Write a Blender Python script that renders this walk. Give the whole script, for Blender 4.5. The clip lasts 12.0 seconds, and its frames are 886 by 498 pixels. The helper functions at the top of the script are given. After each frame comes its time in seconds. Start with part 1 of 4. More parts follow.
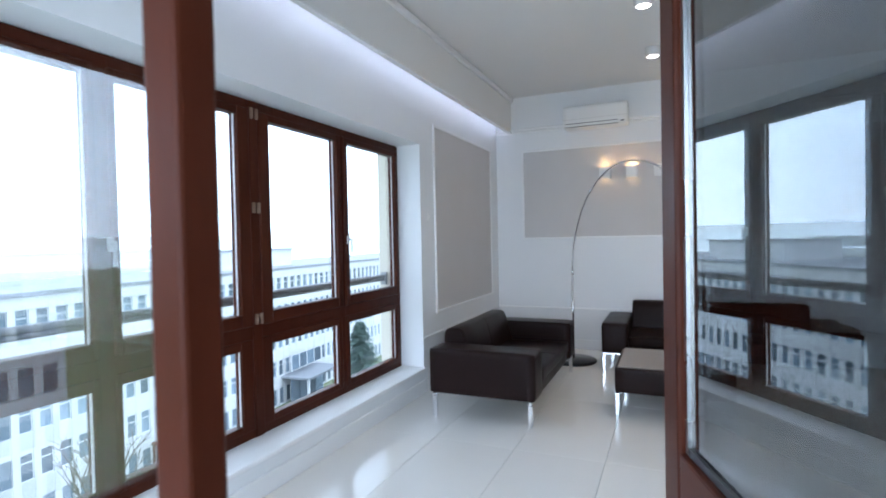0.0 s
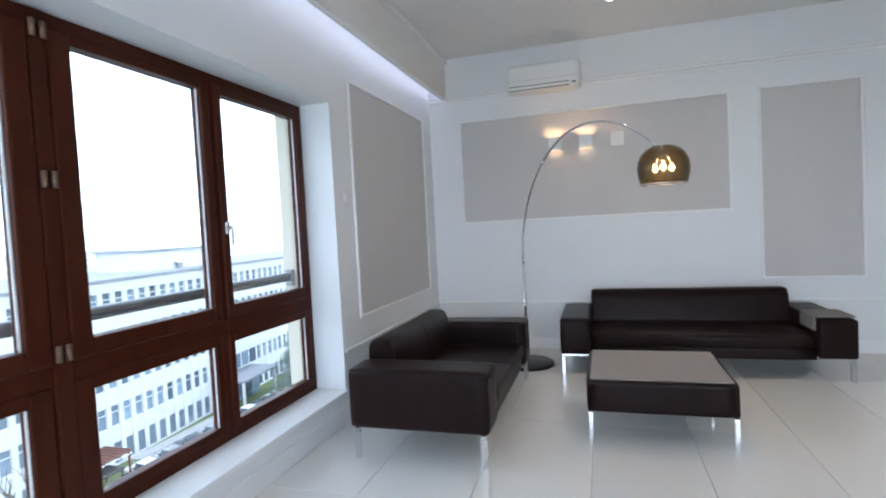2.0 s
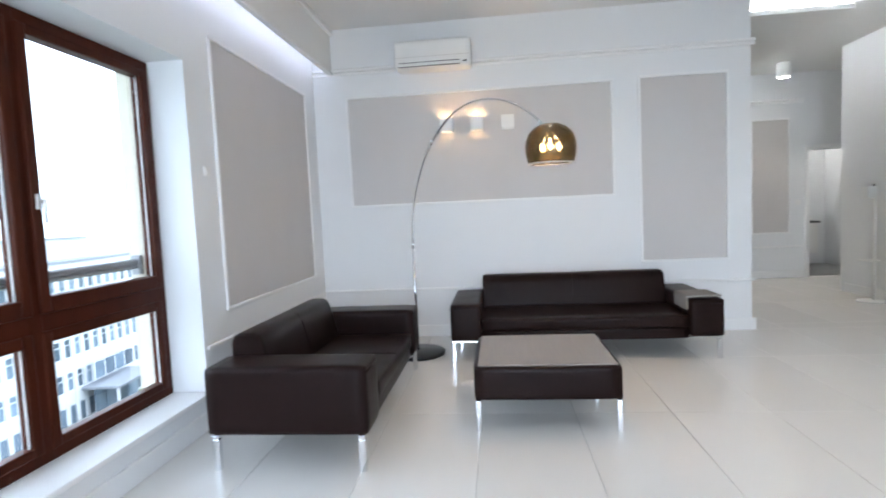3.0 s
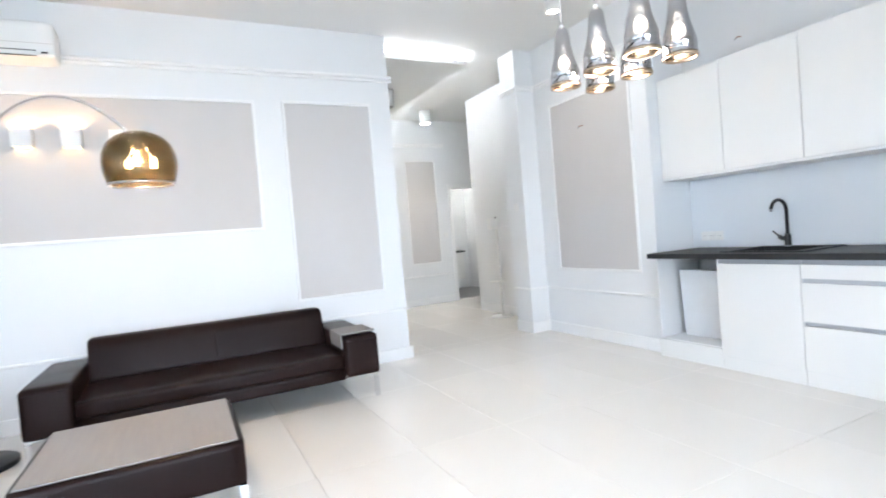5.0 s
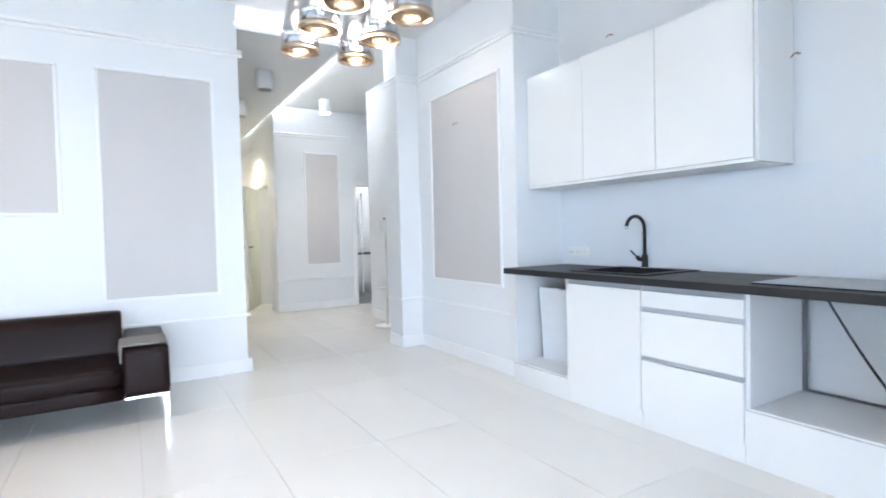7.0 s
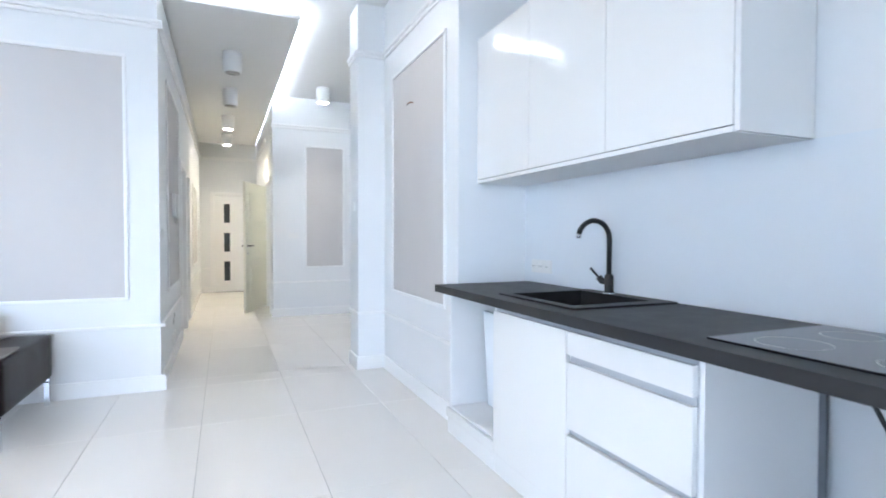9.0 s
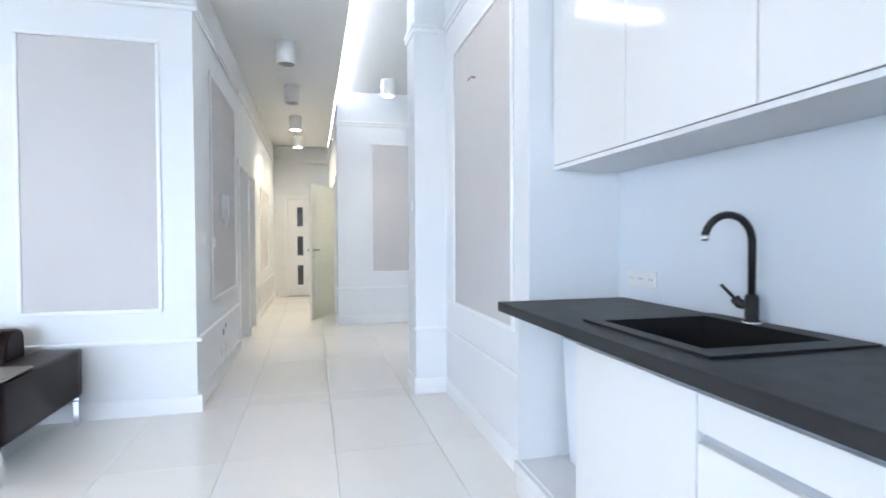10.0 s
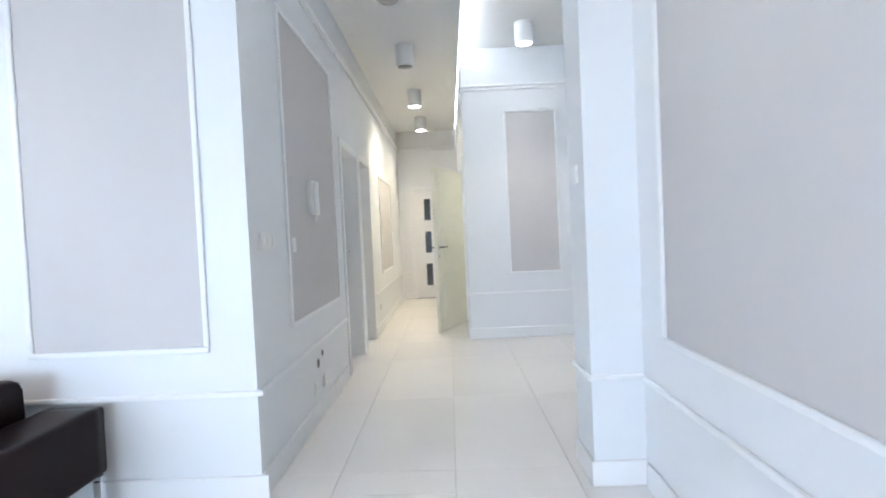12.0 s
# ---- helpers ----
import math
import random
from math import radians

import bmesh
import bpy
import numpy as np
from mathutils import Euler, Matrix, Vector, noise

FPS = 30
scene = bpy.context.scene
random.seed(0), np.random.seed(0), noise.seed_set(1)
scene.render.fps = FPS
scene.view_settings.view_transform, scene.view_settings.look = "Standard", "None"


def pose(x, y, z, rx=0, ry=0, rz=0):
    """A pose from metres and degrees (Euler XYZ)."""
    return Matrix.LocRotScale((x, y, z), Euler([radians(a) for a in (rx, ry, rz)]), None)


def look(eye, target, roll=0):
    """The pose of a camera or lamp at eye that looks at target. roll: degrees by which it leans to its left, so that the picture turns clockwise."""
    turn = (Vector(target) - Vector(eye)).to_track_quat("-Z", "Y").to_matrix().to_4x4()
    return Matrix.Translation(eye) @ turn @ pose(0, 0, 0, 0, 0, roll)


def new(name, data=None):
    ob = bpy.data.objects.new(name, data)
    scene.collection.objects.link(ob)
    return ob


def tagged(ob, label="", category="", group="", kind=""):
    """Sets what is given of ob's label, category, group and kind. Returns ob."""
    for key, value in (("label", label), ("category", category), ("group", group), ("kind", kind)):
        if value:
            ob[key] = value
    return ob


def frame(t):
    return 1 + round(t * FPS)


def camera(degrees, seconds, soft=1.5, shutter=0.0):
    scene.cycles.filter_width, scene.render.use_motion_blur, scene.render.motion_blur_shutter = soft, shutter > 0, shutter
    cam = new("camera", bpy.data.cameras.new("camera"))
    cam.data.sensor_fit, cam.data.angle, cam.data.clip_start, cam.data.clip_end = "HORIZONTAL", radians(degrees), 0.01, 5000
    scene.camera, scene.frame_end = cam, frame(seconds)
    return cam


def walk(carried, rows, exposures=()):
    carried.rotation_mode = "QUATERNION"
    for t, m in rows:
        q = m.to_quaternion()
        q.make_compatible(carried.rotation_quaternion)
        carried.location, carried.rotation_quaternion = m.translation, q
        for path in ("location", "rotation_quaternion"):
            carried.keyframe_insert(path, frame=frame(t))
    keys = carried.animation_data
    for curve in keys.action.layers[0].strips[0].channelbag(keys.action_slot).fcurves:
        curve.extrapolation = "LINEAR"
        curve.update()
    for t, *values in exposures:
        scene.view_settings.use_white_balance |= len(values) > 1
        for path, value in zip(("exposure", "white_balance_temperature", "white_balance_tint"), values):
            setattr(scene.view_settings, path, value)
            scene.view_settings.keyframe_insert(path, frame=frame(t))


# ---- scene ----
cam = camera(80.8, 12.0, soft=1.8, shutter=0.35)
PATH = [
    (0, (0.175, 0.157, 1.415), (-0.627, 1.989, 1.374), -1.2),
    (0.5, (0.052, 0.495, 1.413), (-0.693, 2.35, 1.403), -1.3),
    (1, (-0.047, 0.764, 1.433), (-0.778, 2.626, 1.418), -2.0),
    (1.5, (-0.091, 0.971, 1.416), (-0.767, 2.852, 1.37), -2.7),
    (2, (-0.116, 1.122, 1.363), (-0.7, 3.033, 1.278), -3.0),
    (2.5, (-0.118, 1.287, 1.287), (-0.534, 3.239, 1.17), -3.0),
    (2.7, (-0.097, 1.344, 1.285), (-0.441, 3.31, 1.149), -2.7),
    (4.3, (0.118, 1.746, 1.248), (0.651, 3.671, 1.147), -4.8),
    (4.5, (0.229, 1.83, 1.229), (0.87, 3.723, 1.145), -4.7),
    (5, (0.427, 1.931, 1.211), (1.323, 3.718, 1.154), -4.7),
    (5.5, (0.676, 1.978, 1.202), (1.645, 3.727, 1.166), -4.1),
    (6, (0.925, 1.972, 1.21), (1.932, 3.699, 1.182), -3.2),
    (6.5, (1.209, 1.947, 1.201), (2.218, 3.673, 1.158), -2.1),
    (7, (1.513, 1.949, 1.179), (2.549, 3.659, 1.118), -1.4),
    (7.2, (1.655, 1.969, 1.194), (2.713, 3.665, 1.128), -1.1),
    (8.8, (2.705, 2.213, 1.172), (3.564, 4.018, 1.123), -0.2),
    (9, (2.839, 2.275, 1.186), (3.616, 4.118, 1.136), 0.1),
    (9.5, (3.051, 2.574, 1.198), (3.653, 4.481, 1.148), 0.4),
    (10, (3.179, 2.891, 1.19), (3.661, 4.832, 1.149), -0.3),
    (10.5, (3.252, 3.258, 1.188), (3.603, 5.226, 1.133), -1.2),
    (11, (3.273, 3.656, 1.196), (3.48, 5.645, 1.138), -1.7),
    (11.5, (3.271, 4.038, 1.19), (3.362, 6.035, 1.132), -2.3),
    (12, (3.31, 4.4, 1.197), (3.281, 6.399, 1.137), -2.6),
]
EXPOSURES = [(0, 0.06, 6150, 9), (1.5, 0.05, 6300, 10), (2.7, 0.36, 6450, 10), (4.3, 1.22, 6500, 10), (5.5, 1.26, 6380, 10), (7.2, 1.26, 6050, 10), (9.5, 1.24, 5880, 10), (12.0, 1.25, 5900, 10)]
walk(cam, [(t, look(eye, target, roll)) for t, eye, target, roll in PATH], EXPOSURES)

# ---- world, sun and lamps ----
world = bpy.data.worlds.new("world")
scene.world = world
world.use_nodes = True
wn = world.node_tree
sky = wn.nodes.new("ShaderNodeTexSky")
sky.sky_type, sky.sun_disc = "NISHITA", False
sky.sun_elevation, sky.sun_rotation = radians(38), radians(250)
sky.air_density, sky.dust_density, sky.ozone_density = 1.0, 1.0, 1.0
cloud = wn.nodes.new("ShaderNodeMix")
cloud.data_type = "RGBA"
cloud.inputs["Factor"].default_value = 0.8
cloud.inputs["B"].default_value = (25.0, 30.5, 38.0, 1)
wn.links.new(sky.outputs[0], cloud.inputs["A"])
wn.links.new(cloud.outputs["Result"], wn.nodes["Background"].inputs[0])
wn.nodes["Background"].inputs[1].default_value = 0.15


def lamp(name, kind, m, power, colour, **more):
    data = bpy.data.lights.new(name, kind)
    data.energy, data.color = power, colour
    if "size" in more:
        data.shape, data.size, data.size_y = "RECTANGLE", more["size"], more["size_y"]
    if "radius" in more:
        data.shadow_soft_size = more["radius"]
    if "angle" in more:
        data.angle = radians(more["angle"])
    if "cone" in more:
        data.spot_size, data.spot_blend = radians(more["cone"]), 0.6
    ob = new(name, data)
    ob.matrix_world = m
    return ob


WARM, NEUTRAL, COOL = (1.0, 0.60, 0.28), (1.0, 0.91, 0.80), (0.72, 0.84, 1.0)
# daylight that enters through the glazed loggia behind the living room
lamp("loggia_daylight", "AREA", look((0.25, -2.28, 1.5), (0.25, 0, 1.35)), 128, COOL, size=4.1, size_y=2.2)
lamp("sun", "SUN", look((0, 0, 30), (-9, 3, 18)), 0.6, (1.0, 0.97, 0.92), angle=25)

# ---- materials ----
MATS = {}


def mat(name, colour, rough=0.5, metal=0.0, vary=0.06, scale=3.0, grain=120.0, bump=0.05, dist=0.002, alpha=1.0,
        transmission=0.0, coat=0.0, emit=0.0, emit_colour=(1, 1, 1), rough_vary=0.08, ior=1.45, stretch=(1, 1, 1), spread=0.0, spec=0.5):
    m = bpy.data.materials.new(name)
    m.use_nodes = True
    t = m.node_tree
    n, l = t.nodes, t.links
    b = n["Principled BSDF"]
    b.inputs["Metallic"].default_value = metal
    b.inputs["Alpha"].default_value = alpha
    b.inputs["Transmission Weight"].default_value = transmission
    b.inputs["Coat Weight"].default_value = coat
    b.inputs["Coat Roughness"].default_value = 0.05
    b.inputs["IOR"].default_value = ior
    b.inputs["Specular IOR Level"].default_value = spec
    if emit:
        b.inputs["Emission Color"].default_value = (*emit_colour, 1)
        b.inputs["Emission Strength"].default_value = emit
    co = n.new("ShaderNodeTexCoord")
    mp = n.new("ShaderNodeMapping")
    mp.inputs["Scale"].default_value = stretch
    l.new(co.outputs["Object"], mp.inputs[0])
    big = n.new("ShaderNodeTexNoise")
    big.inputs["Scale"].default_value, big.inputs["Detail"].default_value = scale, 4
    l.new(mp.outputs[0], big.inputs["Vector"])
    ramp = n.new("ShaderNodeMix")
    ramp.data_type = "RGBA"
    lo = [max(0, c * (1 - vary)) for c in colour]
    hi = [min(1, c * (1 + vary)) for c in colour]
    ramp.inputs["A"].default_value, ramp.inputs["B"].default_value = (*lo, 1), (*hi, 1)
    l.new(big.outputs["Fac"], ramp.inputs["Factor"])
    out = ramp.outputs["Result"]
    if spread:
        info = n.new("ShaderNodeObjectInfo")
        hsv = n.new("ShaderNodeHueSaturation")
        mr = n.new("ShaderNodeMapRange")
        mr.inputs["To Min"].default_value, mr.inputs["To Max"].default_value = 1 - spread, 1 + spread
        l.new(info.outputs["Random"], mr.inputs["Value"])
        l.new(mr.outputs[0], hsv.inputs["Value"])
        l.new(out, hsv.inputs["Color"])
        out = hsv.outputs[0]
    l.new(out, b.inputs["Base Color"])
    r = n.new("ShaderNodeMapRange")
    r.inputs["To Min"].default_value, r.inputs["To Max"].default_value = max(0.0, rough - rough_vary), min(1, rough + rough_vary)
    l.new(big.outputs["Fac"], r.inputs["Value"])
    l.new(r.outputs[0], b.inputs["Roughness"])
    if bump:
        fine = n.new("ShaderNodeTexNoise")
        fine.inputs["Scale"].default_value, fine.inputs["Detail"].default_value = grain, 3
        l.new(mp.outputs[0], fine.inputs["Vector"])
        bp = n.new("ShaderNodeBump")
        bp.inputs["Strength"].default_value, bp.inputs["Distance"].default_value = bump, dist
        l.new(fine.outputs["Fac"], bp.inputs["Height"])
        l.new(bp.outputs[0], b.inputs["Normal"])
    MATS[name] = m
    return m


wall_paint = mat("white wall paint", (0.78, 0.79, 0.80), 0.62, vary=0.025, scale=1.2, grain=260, bump=0.12)
ceiling_paint = mat("ceiling paint", (0.80, 0.80, 0.79), 0.75, vary=0.02, scale=0.8, grain=220, bump=0.1)
trim_paint = mat("white trim lacquer", (0.83, 0.83, 0.83), 0.4, vary=0.02, scale=4, grain=150, bump=0.04)
panel_cloth = mat("grey woven wallpaper", (0.585, 0.562, 0.552), 0.8, vary=0.05, scale=2.5, grain=420, bump=0.3, dist=0.001, stretch=(1, 1, 0.35))
tile_gres = mat("polished white gres", (0.82, 0.79, 0.75), 0.15, vary=0.04, scale=1.6, grain=30, bump=0.012, rough_vary=0.05, spread=0.025)
grout = mat("grey grout", (0.56, 0.545, 0.52), 0.85)
leather = mat("dark brown leather", (0.014, 0.0070, 0.0062), 0.34, vary=0.3, scale=5, grain=330, bump=0.25, dist=0.0015, spec=0.12)
table_wood = mat("grey wood laminate", (0.27, 0.245, 0.225), 0.4, vary=0.22, scale=9, grain=90, bump=0.08, stretch=(6, 0.5, 1))
chrome = mat("chrome", (0.80, 0.81, 0.83), 0.09, 1.0, vary=0.03, bump=0.0, rough_vary=0.03)
steel = mat("brushed steel", (0.55, 0.55, 0.55), 0.28, 1.0, vary=0.08, grain=200, bump=0.03)
mahogany = mat("mahogany stained wood", (0.052, 0.012, 0.0055), 0.36, vary=0.35, scale=5, grain=70, bump=0.1, stretch=(3, 3, 0.6), spec=0.12)
glass = mat("clear glass", (0.97, 0.985, 0.99), 0.0, vary=0.0, bump=0.0, transmission=1.0, rough_vary=0.0)
coated_glass = mat("coated double glazing", (0.46, 0.50, 0.52), 0.0, vary=0.0, bump=0.0, transmission=1.0, rough_vary=0.0, ior=1.75)
smoked = mat("smoked mesh acrylic", (0.075, 0.052, 0.02), 0.2, 0.5, vary=0.1, scale=6, grain=150, bump=0.2, alpha=0.62, rough_vary=0.04)
t = smoked.node_tree
co, sep = t.nodes.new("ShaderNodeTexCoord"), t.nodes.new("ShaderNodeSeparateXYZ")
t.links.new(co.outputs["Object"], sep.inputs[0])


def sums(kind, a, b):
    q = t.nodes.new("ShaderNodeMath")
    q.operation = kind
    for k, v in enumerate((a, b)):
        if isinstance(v, (int, float)):
            q.inputs[k].default_value = v
        elif v is not None:
            t.links.new(v, q.inputs[k])
    return q.outputs[0]


# the woven mesh of the shade: rings every 11 mm and 56 upright wires round the stem
turn = sums("ARCTAN2", sums("SUBTRACT", sep.outputs[1], 4.83), sums("SUBTRACT", sep.outputs[0], 0.288))
rings = sums("POWER", sums("ABSOLUTE", sums("SINE", sums("MULTIPLY", sep.outputs[2], math.pi / 0.011), None), None), 6)
wires = sums("POWER", sums("ABSOLUTE", sums("SINE", sums("MULTIPLY", turn, 28), None), None), 6)
weave = sums("ADD", sums("MULTIPLY", sums("MAXIMUM", rings, wires), 0.5), 0.42)
t.links.new(weave, t.nodes["Principled BSDF"].inputs["Alpha"])
mirror_glass = mat("half mirrored glass", (0.62, 0.62, 0.64), 0.05, 1.0, vary=0.04, bump=0.0, alpha=0.66, rough_vary=0.02)
gloss_white = mat("gloss white lacquer", (0.82, 0.815, 0.80), 0.1, vary=0.012, scale=1.0, grain=20, bump=0.008, coat=0.5, rough_vary=0.03)
carcass = mat("white melamine", (0.78, 0.78, 0.78), 0.45, vary=0.02, grain=160, bump=0.03)
worktop_mat = mat("black laminate worktop", (0.018, 0.018, 0.020), 0.5, vary=0.3, scale=14, grain=260, bump=0.15)
sink_mat = mat("black granite composite", (0.012, 0.012, 0.013), 0.5, vary=0.3, scale=60, grain=300, bump=0.15)
black_metal = mat("matt black metal", (0.014, 0.014, 0.015), 0.35, vary=0.1, bump=0.02)
hob_glass = mat("black hob glass", (0.01, 0.011, 0.014), 0.05, vary=0.05, bump=0.0, rough_vary=0.02)
white_plastic = mat("white plastic", (0.80, 0.80, 0.79), 0.35, vary=0.02, grain=90, bump=0.02)
dark_plastic = mat("dark plastic", (0.03, 0.03, 0.032), 0.4, vary=0.1, bump=0.02)
grey_cloth = mat("grey felt", (0.24, 0.22, 0.205), 0.9, vary=0.12, scale=8, grain=500, bump=0.4)
splash = mat("pale back panel", (0.74, 0.78, 0.82), 0.3, vary=0.015, scale=1, grain=60, bump=0.02)
copper = mat("bare copper wire", (0.45, 0.2, 0.1), 0.4, 0.8)
door_cream = mat("cream door lacquer", (0.76, 0.75, 0.68), 0.35, vary=0.02, grain=120, bump=0.03)
smoke_pane = mat("dark door glass", (0.02, 0.02, 0.022), 0.12, vary=0.1, bump=0.0)
bath_tile = mat("white wall tile", (0.76, 0.77, 0.78), 0.12, vary=0.02, bump=0.0, spread=0.03)
film_board = mat("white board in plastic film", (0.76, 0.79, 0.82), 0.2, vary=0.06, scale=7, grain=18, bump=0.35, dist=0.006)
led_cool = mat("cool led strip", (0.9, 0.9, 1.0), 0.5, bump=0, emit=10, emit_colour=(0.72, 0.78, 1.0))
led_white = mat("white led strip", (0.9, 0.9, 1.0), 0.5, bump=0, emit=18, emit_colour=(0.92, 0.96, 1.0))
spot_glow = mat("lit lamp lens", (0.9, 0.9, 0.9), 0.5, bump=0, emit=25, emit_colour=(1.0, 0.93, 0.82))
capsule_glow = mat("lit capsule lamp", (0.9, 0.8, 0.6), 0.4, bump=0, emit=5, emit_colour=(1.0, 0.72, 0.40))
spot_off = mat("unlit lamp lens", (0.35, 0.34, 0.33), 0.3, 0.5, bump=0)
bulb_glow = mat("lit bulb", (0.9, 0.8, 0.6), 0.4, bump=0, emit=40, emit_colour=(1.0, 0.66, 0.26))
bulb_white = mat("lit frosted bulb", (0.9, 0.9, 0.85), 0.4, bump=0, emit=9, emit_colour=(1.0, 0.88, 0.70))
concrete = mat("white facade concrete", (0.50, 0.505, 0.51), 0.85, vary=0.1, scale=0.7, grain=8, bump=0.1, spread=0.05)
facade_glass = mat("office window glass", (0.13, 0.17, 0.21), 0.12, vary=0.5, scale=0.5, bump=0.0, spread=0.5)
facade_frame = mat("white window frame", (0.62, 0.63, 0.64), 0.5, vary=0.05)
roof_felt = mat("grey roof felt", (0.22, 0.23, 0.25), 0.9, vary=0.15, scale=0.3, grain=5)
beige_render = mat("beige outside render", (0.58, 0.53, 0.44), 0.9, vary=0.06, scale=3, grain=160, bump=0.3)
asphalt = mat("asphalt", (0.12, 0.12, 0.125), 0.9, vary=0.2, scale=0.3, grain=20)
paving = mat("pale paving", (0.33, 0.33, 0.32), 0.85, vary=0.12, scale=0.4, grain=8)
lawn = mat("winter lawn", (0.11, 0.14, 0.055), 0.95, vary=0.35, scale=0.35, grain=14, bump=0.5, dist=0.05)
needle = mat("spruce needles", (0.12, 0.18, 0.155), 0.8, vary=0.35, scale=2, grain=20)
bark = mat("bark", (0.10, 0.08, 0.065), 0.9, vary=0.3, scale=6, grain=30, bump=0.5)
car_silver = mat("silver car paint", (0.5, 0.51, 0.53), 0.25, 0.6, coat=0.6, bump=0)
car_dark = mat("dark car paint", (0.03, 0.035, 0.05), 0.2, 0.2, coat=0.8, bump=0)
car_white = mat("white car paint", (0.75, 0.75, 0.75), 0.25, coat=0.6, bump=0)
brick_red = mat("red timber cladding", (0.13, 0.055, 0.04), 0.7, vary=0.2, scale=4, grain=40)
# wall colour paled and blued to imitate haze
town_haze = mat("town wall paled for haze", (0.62, 0.66, 0.70), 0.9, vary=0.06, scale=0.05)
# dark colour standing in for shade in the gap behind the oven niche
gap_shade = mat("painted gap shade", (0.15, 0.16, 0.18), 0.8, vary=0.2, scale=12, grain=120, bump=0.1)
grip_grey = mat("grey anodised grip", (0.42, 0.44, 0.47), 0.45, 0.0, vary=0.05)
dull_brass = mat("dull brass hinge", (0.20, 0.13, 0.09), 0.45, 0.6, vary=0.1)
bronze = mat("warm bronze rim", (0.55, 0.42, 0.30), 0.25, 1.0, vary=0.05, bump=0.0)
# haze is painted: a pale blue colour that glows by itself
haze_glow = mat("glowing painted haze", (0.8, 0.85, 0.9), 0.9, vary=0.04, scale=0.01, bump=0, emit=0.75, emit_colour=(0.80, 0.93, 1.05))
galvanised = mat("grey painted guard rail", (0.24, 0.25, 0.26), 0.45, 0.3, vary=0.1)


# ---- mesh helpers ----
def box(bm, x0, y0, z0, x1, y1, z1, bev=0.0, seg=2, m=None):
    t = bmesh.new()
    bmesh.ops.create_cube(t, size=1)
    for v in t.verts:
        v.co = Vector(((x0 + x1) / 2 + v.co.x * (x1 - x0), (y0 + y1) / 2 + v.co.y * (y1 - y0), (z0 + z1) / 2 + v.co.z * (z1 - z0)))
    if bev:
        bmesh.ops.bevel(t, geom=t.edges[:], offset=bev, segments=seg, profile=0.5, affect="EDGES")
    if m:
        bmesh.ops.transform(t, matrix=m, verts=t.verts)
    add(bm, t)
    return bm


def add(bm, t):
    me = bpy.data.meshes.new("temporary")
    t.to_mesh(me)
    t.free()
    bm.from_mesh(me)
    bpy.data.meshes.remove(me)


def rounded(bm, lo, hi, r, n=7, bulge=0.0, wrinkle=0.0):
    """A soft box: rounded edges, faces that swell a little."""
    t = bmesh.new()
    bmesh.ops.create_cube(t, size=2)
    bmesh.ops.subdivide_edges(t, edges=t.edges[:], cuts=n, use_grid_fill=True)
    lo, hi = Vector(lo), Vector(hi)
    c, h = (lo + hi) / 2, (hi - lo) / 2
    for v in t.verts:
        q = v.co.copy()
        w = Vector([math.copysign(abs(a) ** 0.8, a) for a in q])
        p = Vector((w.x * h.x, w.y * h.y, w.z * h.z))
        inner = Vector([max(-(h[i] - r), min(h[i] - r, p[i])) for i in range(3)])
        d = p - inner
        if d.length > 1e-6:
            p = inner + d.normalized() * r
        for i in range(3):
            if abs(abs(q[i]) - 1) < 1e-4:
                j, k = (i + 1) % 3, (i + 2) % 3
                p[i] += math.copysign(bulge * (1 - q[j] ** 2) * (1 - q[k] ** 2), q[i])
        if wrinkle:
            p += wrinkle * Vector((noise.noise(p * 9), noise.noise(p * 9 + Vector((7, 0, 0))), noise.noise(p * 9 + Vector((0, 9, 0)))))
        v.co = c + p
    for f in t.faces:
        f.smooth = True
    add(bm, t)
    return bm


def tube(bm, points, r, sides=12, r_end=None):
    """A round bar along points."""
    pts = [Vector(p) for p in points]
    rings = []
    up = Vector((0.31, 0.17, 0.93))
    for i, p in enumerate(pts):
        d = (pts[min(i + 1, len(pts) - 1)] - pts[max(i - 1, 0)]).normalized()
        a = d.cross(up)
        if a.length < 1e-3:
            a = d.cross(Vector((1, 0, 0)))
        a.normalize()
        b = d.cross(a)
        rr = r if r_end is None else r + (r_end - r) * i / (len(pts) - 1)
        rings.append([bm.verts.new(p + rr * (math.cos(k * math.tau / sides) * a + math.sin(k * math.tau / sides) * b)) for k in range(sides)])
    for one, two in zip(rings, rings[1:]):
        for k in range(sides):
            bm.faces.new((one[k], one[(k + 1) % sides], two[(k + 1) % sides], two[k])).smooth = True
    bm.faces.new(rings[0][::-1])
    bm.faces.new(rings[-1])
    bmesh.ops.recalc_face_normals(bm, faces=bm.faces[:])
    return bm


def turned(bm, profile, centre=(0, 0, 0), sides=32, closed=True):
    """A lathe shape from (radius, height) pairs."""
    rings = []
    for r, z in profile:
        if r < 1e-5:
            rings.append([bm.verts.new((centre[0], centre[1], centre[2] + z))])
        else:
            rings.append([bm.verts.new((centre[0] + r * math.cos(k * math.tau / sides), centre[1] + r * math.sin(k * math.tau / sides), centre[2] + z)) for k in range(sides)])
    for one, two in zip(rings, rings[1:]):
        for k in range(sides):
            q = [one[k % len(one)], one[(k + 1) % len(one)], two[(k + 1) % len(two)], two[k % len(two)]]
            q = list(dict.fromkeys(q))
            if len(q) > 2:
                bm.faces.new(q).smooth = True
    bmesh.ops.recalc_face_normals(bm, faces=bm.faces[:])
    return bm


